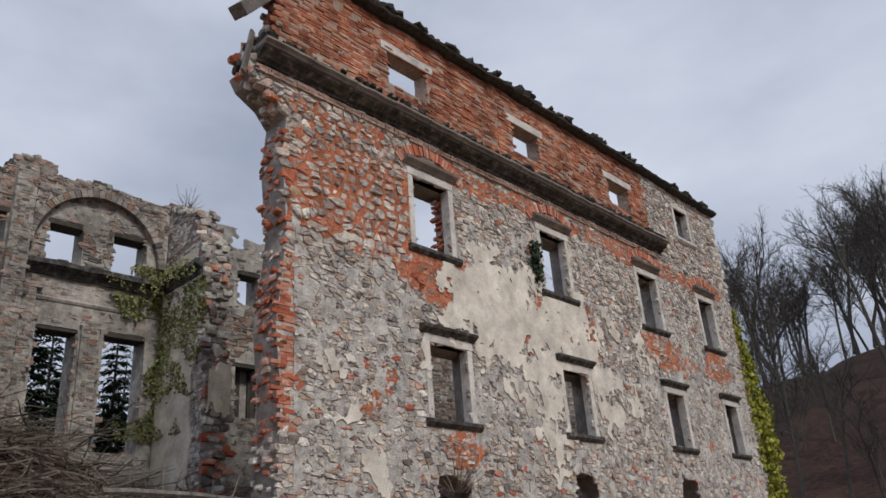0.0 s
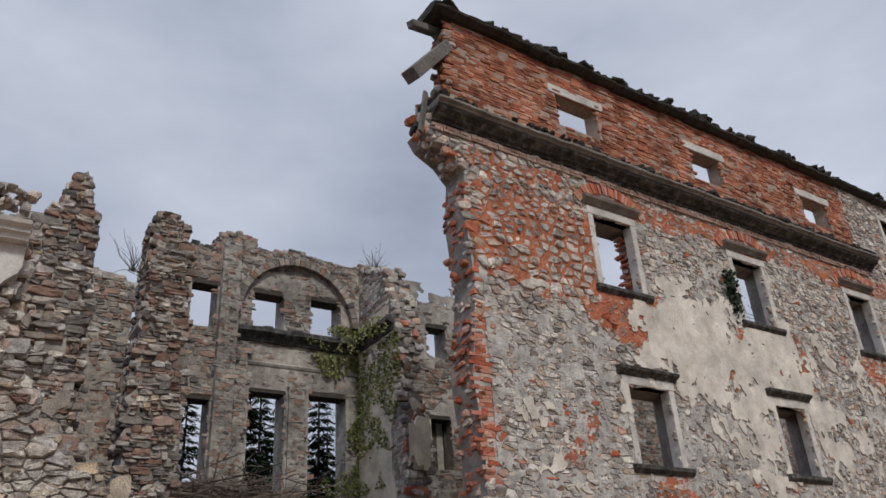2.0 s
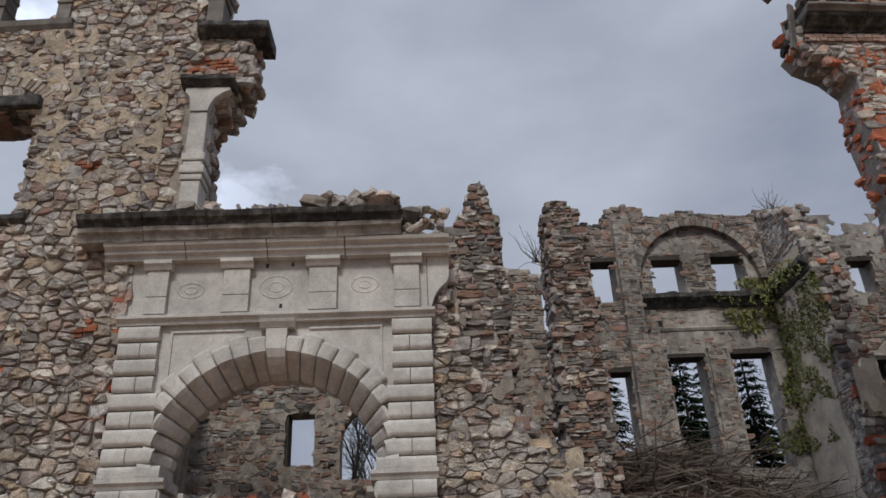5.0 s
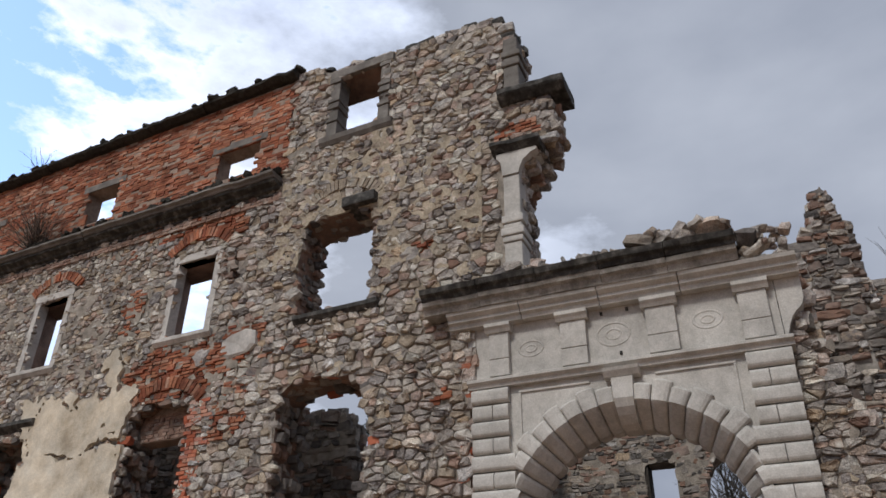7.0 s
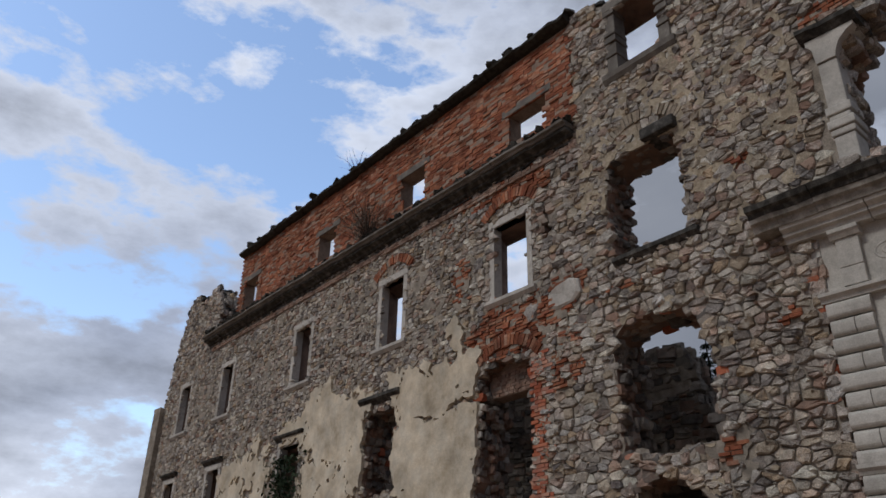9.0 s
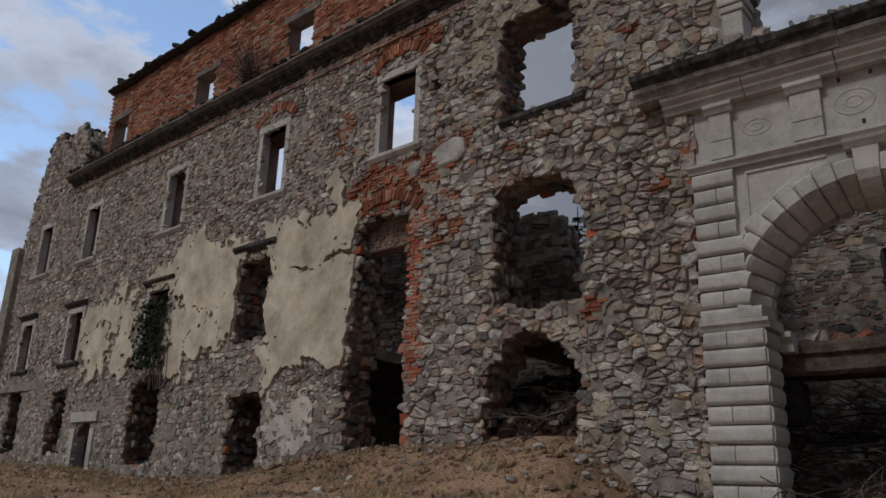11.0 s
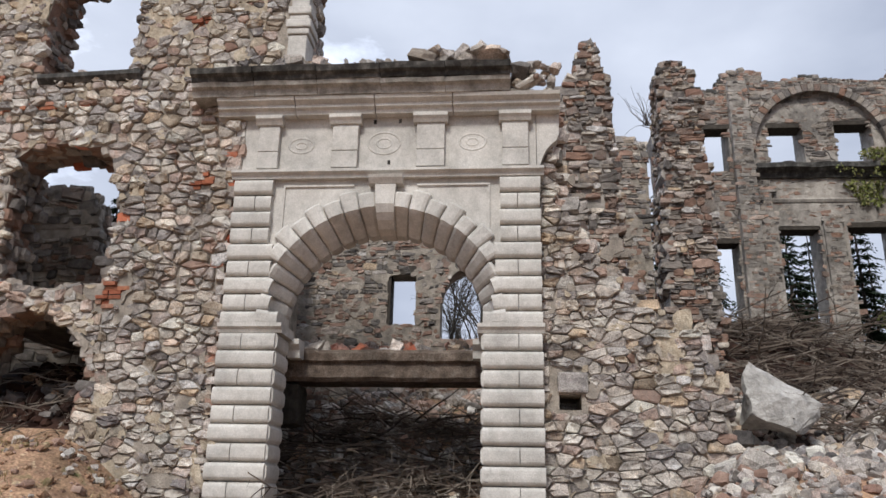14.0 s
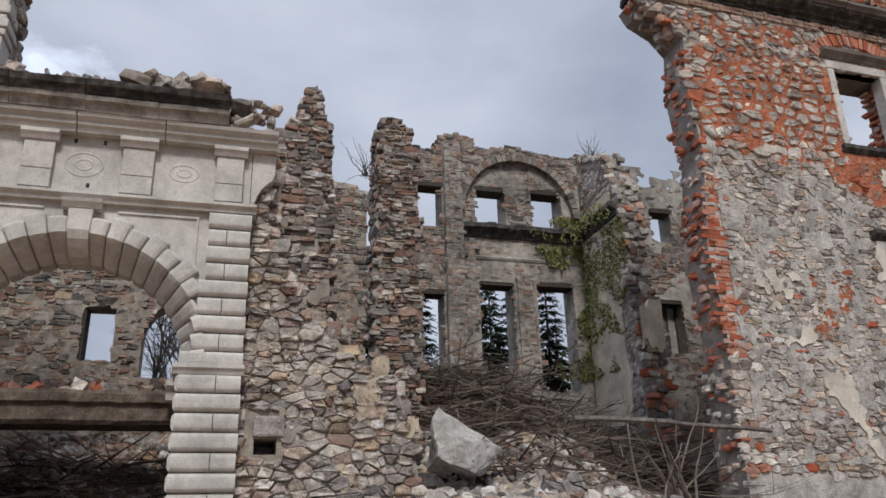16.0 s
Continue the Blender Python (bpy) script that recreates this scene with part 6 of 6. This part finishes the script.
def conifer(seed, height=14.0):
    r = np.random.default_rng(seed)
    t = tagged(new("conifer"), "dark green spruce with drooping branches", "tree", "spruces")
    s = Soup()
    tube(s, [(0, 0, -0.3), (0, 0, height * 0.5), (0.05, 0, height)], height * 0.014, 0.02, 6)
    s.link("trunk", ["bark"], t)
    c = Soup()
    z = height * 0.12
    while z < height * 0.985:
        reach = (1 - z / height) ** 0.8 * height * 0.24 + 0.12
        for k in range(9):
            a = r.uniform(0, 2 * math.pi)
            ln = reach * r.uniform(0.65, 1.1)
            for q in range(7):
                f = (q + 0.6) / 7
                p = Vector((math.cos(a) * ln * f, math.sin(a) * ln * f, z - 0.35 * ln * f * f + r.normal(0, 0.04)))
                w = ln * 0.20 * (1.15 - f) + 0.07
                side = Vector((-math.sin(a), math.cos(a), 0))
                for sg in (-1, 1):
                    tip = p + side * sg * w * r.uniform(0.8, 1.5) + Vector((math.cos(a), math.sin(a), -0.55)) * w
                    c.add([tuple(p), tuple(p + Vector((math.cos(a), math.sin(a), 0)) * w * 0.7), tuple(tip)], [(0, 1, 2)])
        z += height * 0.028
    c.link("crown", ["needle"], t)
    return t


def plant(ob, x, y, s=1.0, turn=0.0, copy=True):
    m = pose(x, y, ground_z(x, y), 0, 0, turn)
    if not copy:
        ob.matrix_basis = m @ Matrix.Diagonal((s, s, s, 1))
        return ob
    o = copy_thing(ob, m)
    o.matrix_basis = m @ Matrix.Diagonal((s, s, s, 1))
    return o


r = np.random.default_rng(9)
trees = [bare_tree(s, h) for s, h in ((1, 14.0), (2, 15.5), (3, 12.5))]
spots = []
for k in range(70):
    spots.append((r.uniform(-46, -4), r.uniform(60, 105)))
for i, (x, y) in enumerate(spots):
    plant(trees[i % 3], x, y, r.uniform(0.65, 1.05), r.uniform(0, 360), i >= 3)
for k in range(46):
    x, y = r.uniform(-40, 4), r.uniform(42, 62)
    plant(trees[int(r.integers(0, 3))], x, y, r.uniform(0.3, 0.55), r.uniform(0, 360))
for x, y in ((-30, -14), (-33, -19), (-29, -9), (-36, -24), (-31, -4), (-34, -2.5), (-30, -2)):
    plant(trees[int(r.integers(0, 3))], x, y, r.uniform(0.5, 0.62), r.uniform(0, 360))
firs = [conifer(4, 12.0), conifer(6, 13.5)]
plant(firs[0], -31, 9.5, 1.0, 0, False)
plant(firs[1], -36, 13.0, 1.05, 0, False)
for x, y, s in ((-34, 6.0, 0.95), (-29.5, 12.6, 0.9), (-33, -20.5, 0.8), (-27.5, -15.6, 0.95), (-38, 9.0, 1.0), (-27.5, 11.4, 0.8), (-28.5, 8.2, 0.7), (-33, 11.0, 0.9), (-27.0, 13.4, 0.75), (-42, 14.0, 1.0), (-45, 18.0, 1.1), (-40, 17.2, 1.0), (-38, 15.3, 0.95), (-44, 21.0, 1.1), (-36, 12.2, 0.9), (-47, 16.0, 1.1), (-35, 14.6, 0.8), (-41, 19.5, 1.0)):
    plant(firs[int(r.integers(0, 2))], x, y, s, r.uniform(0, 360))


def leaves(name, mat, pts, size, rng, label, category):
    s = Soup()
    for p in pts:
        q = np.array(Euler(tuple(rng.uniform(0, 6.28, 3))).to_matrix())
        a = size * rng.uniform(0.6, 1.3)
        v = np.array([(-0.5, 0, 0), (0, -0.42, 0.06), (0.6, 0, 0), (0, 0.42, 0.06)]) * a
        s.add(v @ q.T + np.array(p), [(0, 1, 2, 3)])
    ob = s.link(name, [mat], kind="stuff", label=label)
    if category:
        ob["category"] = category
    return ob


iv = np.random.default_rng(14)
pts = []
while len(pts) < 8500:
    v = iv.uniform(1.0, 10.6)
    w = min(1.0, 0.12 + (10.7 - v) / 4.5) * (0.8 + 0.4 * fbm(v, 0, 0.9, 1.0))
    f = iv.uniform(-0.55, 1.15)
    u = 28.5 + f * w
    thick = (0.1 if f < 0 else 0.35) * w
    pts.append(PR(u, v, iv.uniform(-0.75, 0.08 + thick)))
leaves("ivy", "leaf", pts, 0.16, iv, "thick yellow-green ivy covering the corner of the wall", "ivy")
pts = []
while len(pts) < 7600:
    if iv.random() < 0.55:
        x, v = iv.uniform(-19.75, -17.3), iv.uniform(5.6, 10.4)
        if fbm(x, v, 0.9, 3.0) + 0.25 * smooth(6.5, 9.5, v) > 0.12:
            if 9.5 < v < 10.1 and iv.random() < 0.75:
                continue
            pts.append((x, 9.35 - abs(iv.normal(0.03, 0.06)) - (0.3 if 9.5 < v < 10.1 else 0), v))
    else:
        u, v = iv.uniform(7.6, 9.3), iv.uniform(5.6, 10.4)
        if fbm(u, v, 0.9, 5.0) + 0.45 * smooth(7.4, 9.2, u) > 0.33:
            if 9.5 < v < 10.1 and iv.random() < 0.75:
                continue
            pts.append((-19.75 + abs(iv.normal(0.04, 0.06)) + (0.3 if 9.5 < v < 10.1 else 0), u, v))
leaves("creeper", "vine", pts, 0.072, iv, "thin green creepers on the plastered inner wall", "creeper")
pts = [PR(15.75 + iv.normal(0, 0.12), 9.5 + iv.normal(0, 0.3), abs(iv.normal(0.08, 0.06))) for _ in range(260)]
leaves("fern_tuft", "needle", pts, 0.12, iv, "dark green plant growing from the wall beside a window", "plant")


def shrub(P, u, v, d, n, size, label, seed):
    rr = np.random.default_rng(seed)
    s = Soup()
    for _ in range(n):
        dr = (rr.normal(0.3, 0.4), rr.normal(0, 0.55), abs(rr.normal(0.7, 0.3)))
        tube(s, twig_path(rr, P(u + rr.normal(0, 0.1), v, d), dr, size * rr.uniform(0.5, 1.1), 4, 0.2), 0.009, 0.003, 3)
    ob = s.link("dry_shrub", ["twig"])
    tagged(ob, label, "shrub")


shrub(PL, -17.4, 12.12, 0.2, 190, 1.45, "leafless shrub growing on the cornice", 3)
vine = tagged(new("climbing_plant"), "dark straggling climber on the plastered wall", "climber")
for k in range(16):
    one = Soup()
    tube(one, twig_path(iv, PL(-20.29 + iv.normal(0, 0.25), 3.89, 0.14), (0.02, iv.normal(0, 0.16), 1.0), iv.uniform(1.0, 2.6), 7, 0.09), 0.018, 0.005, 4)
    one.link("stem", ["twig"], vine)
pts = [PL(-20.88 + iv.normal(0, 0.4), iv.uniform(4.49, 6.37), 0.14 + abs(iv.normal(0, 0.12))) for _ in range(700)]
leaves("foliage", "needle", pts, 0.11, iv, "dark green leaves", "").parent = vine
shrub(PL, -18.5, 15.0, 0.0, 14, 0.9, "thin leafless shrub on the eave", 4)
shrub(PK, 9.9, 12.5, 0.0, 26, 0.8, "thin dry weeds on the wall top", 5)
shrub(PX(-15.4), 2.3, 9.0, 0.0, 26, 0.9, "thin dry twigs between the broken piers", 6)
shrub(PR, 12.0, 3.4, 0.1, 40, 1.0, "leafless shrub in a ground-floor opening", 7)

# a bare sapling in front of the gap
sap = tagged(new("dead_branches"), "pale bare branches leaning in the gap of the wall", "branch")
rr = np.random.default_rng(8)
for _ in range(14):
    one = Soup()
    tube(one, twig_path(rr, (-10.6 + rr.normal(0, 0.15), 5.9 + rr.normal(0, 0.2), ground_z(-10.6, 5.9)), (rr.normal(0, 0.3), rr.normal(0, 0.5), 0.9), rr.uniform(1.0, 2.1), 6, 0.14), 0.022, 0.006, 5)
    one.link("branch", ["twig"], sap)
one = Soup()
tube(one, twig_path(rr, (-11.0, 4.6, 3.2), (0.06, 1.0, -0.04), 3.1, 7, 0.05), 0.05, 0.035, 6)
one.link("log", ["timber"], sap, "long pale bare log")

# dry grass on the slope in front
g = Soup()
rr = np.random.default_rng(19)
for _ in range(30000):
    x, y = rr.uniform(-11.4, -4.5), rr.uniform(-26, -4.6)
    if fbm(x, y, 0.9, 6.0) < 0.02:
        continue
    z = ground_z(x, y)
    a, h = rr.uniform(0, 6.28), rr.uniform(0.05, 0.2)
    dx, dy = math.cos(a), math.sin(a)
    lean = rr.normal(0, 0.13, 2)
    w = 0.007
    g.add([(x - dy * w, y + dx * w, z - 0.01), (x + dy * w, y - dx * w, z - 0.01), (x + lean[0], y + lean[1], z + h)], [(0, 1, 2)])
ob = g.link("dry_grass", ["grass"], kind="stuff", label="dry straw-coloured grass on the slope")
ob["category"] = "grass"
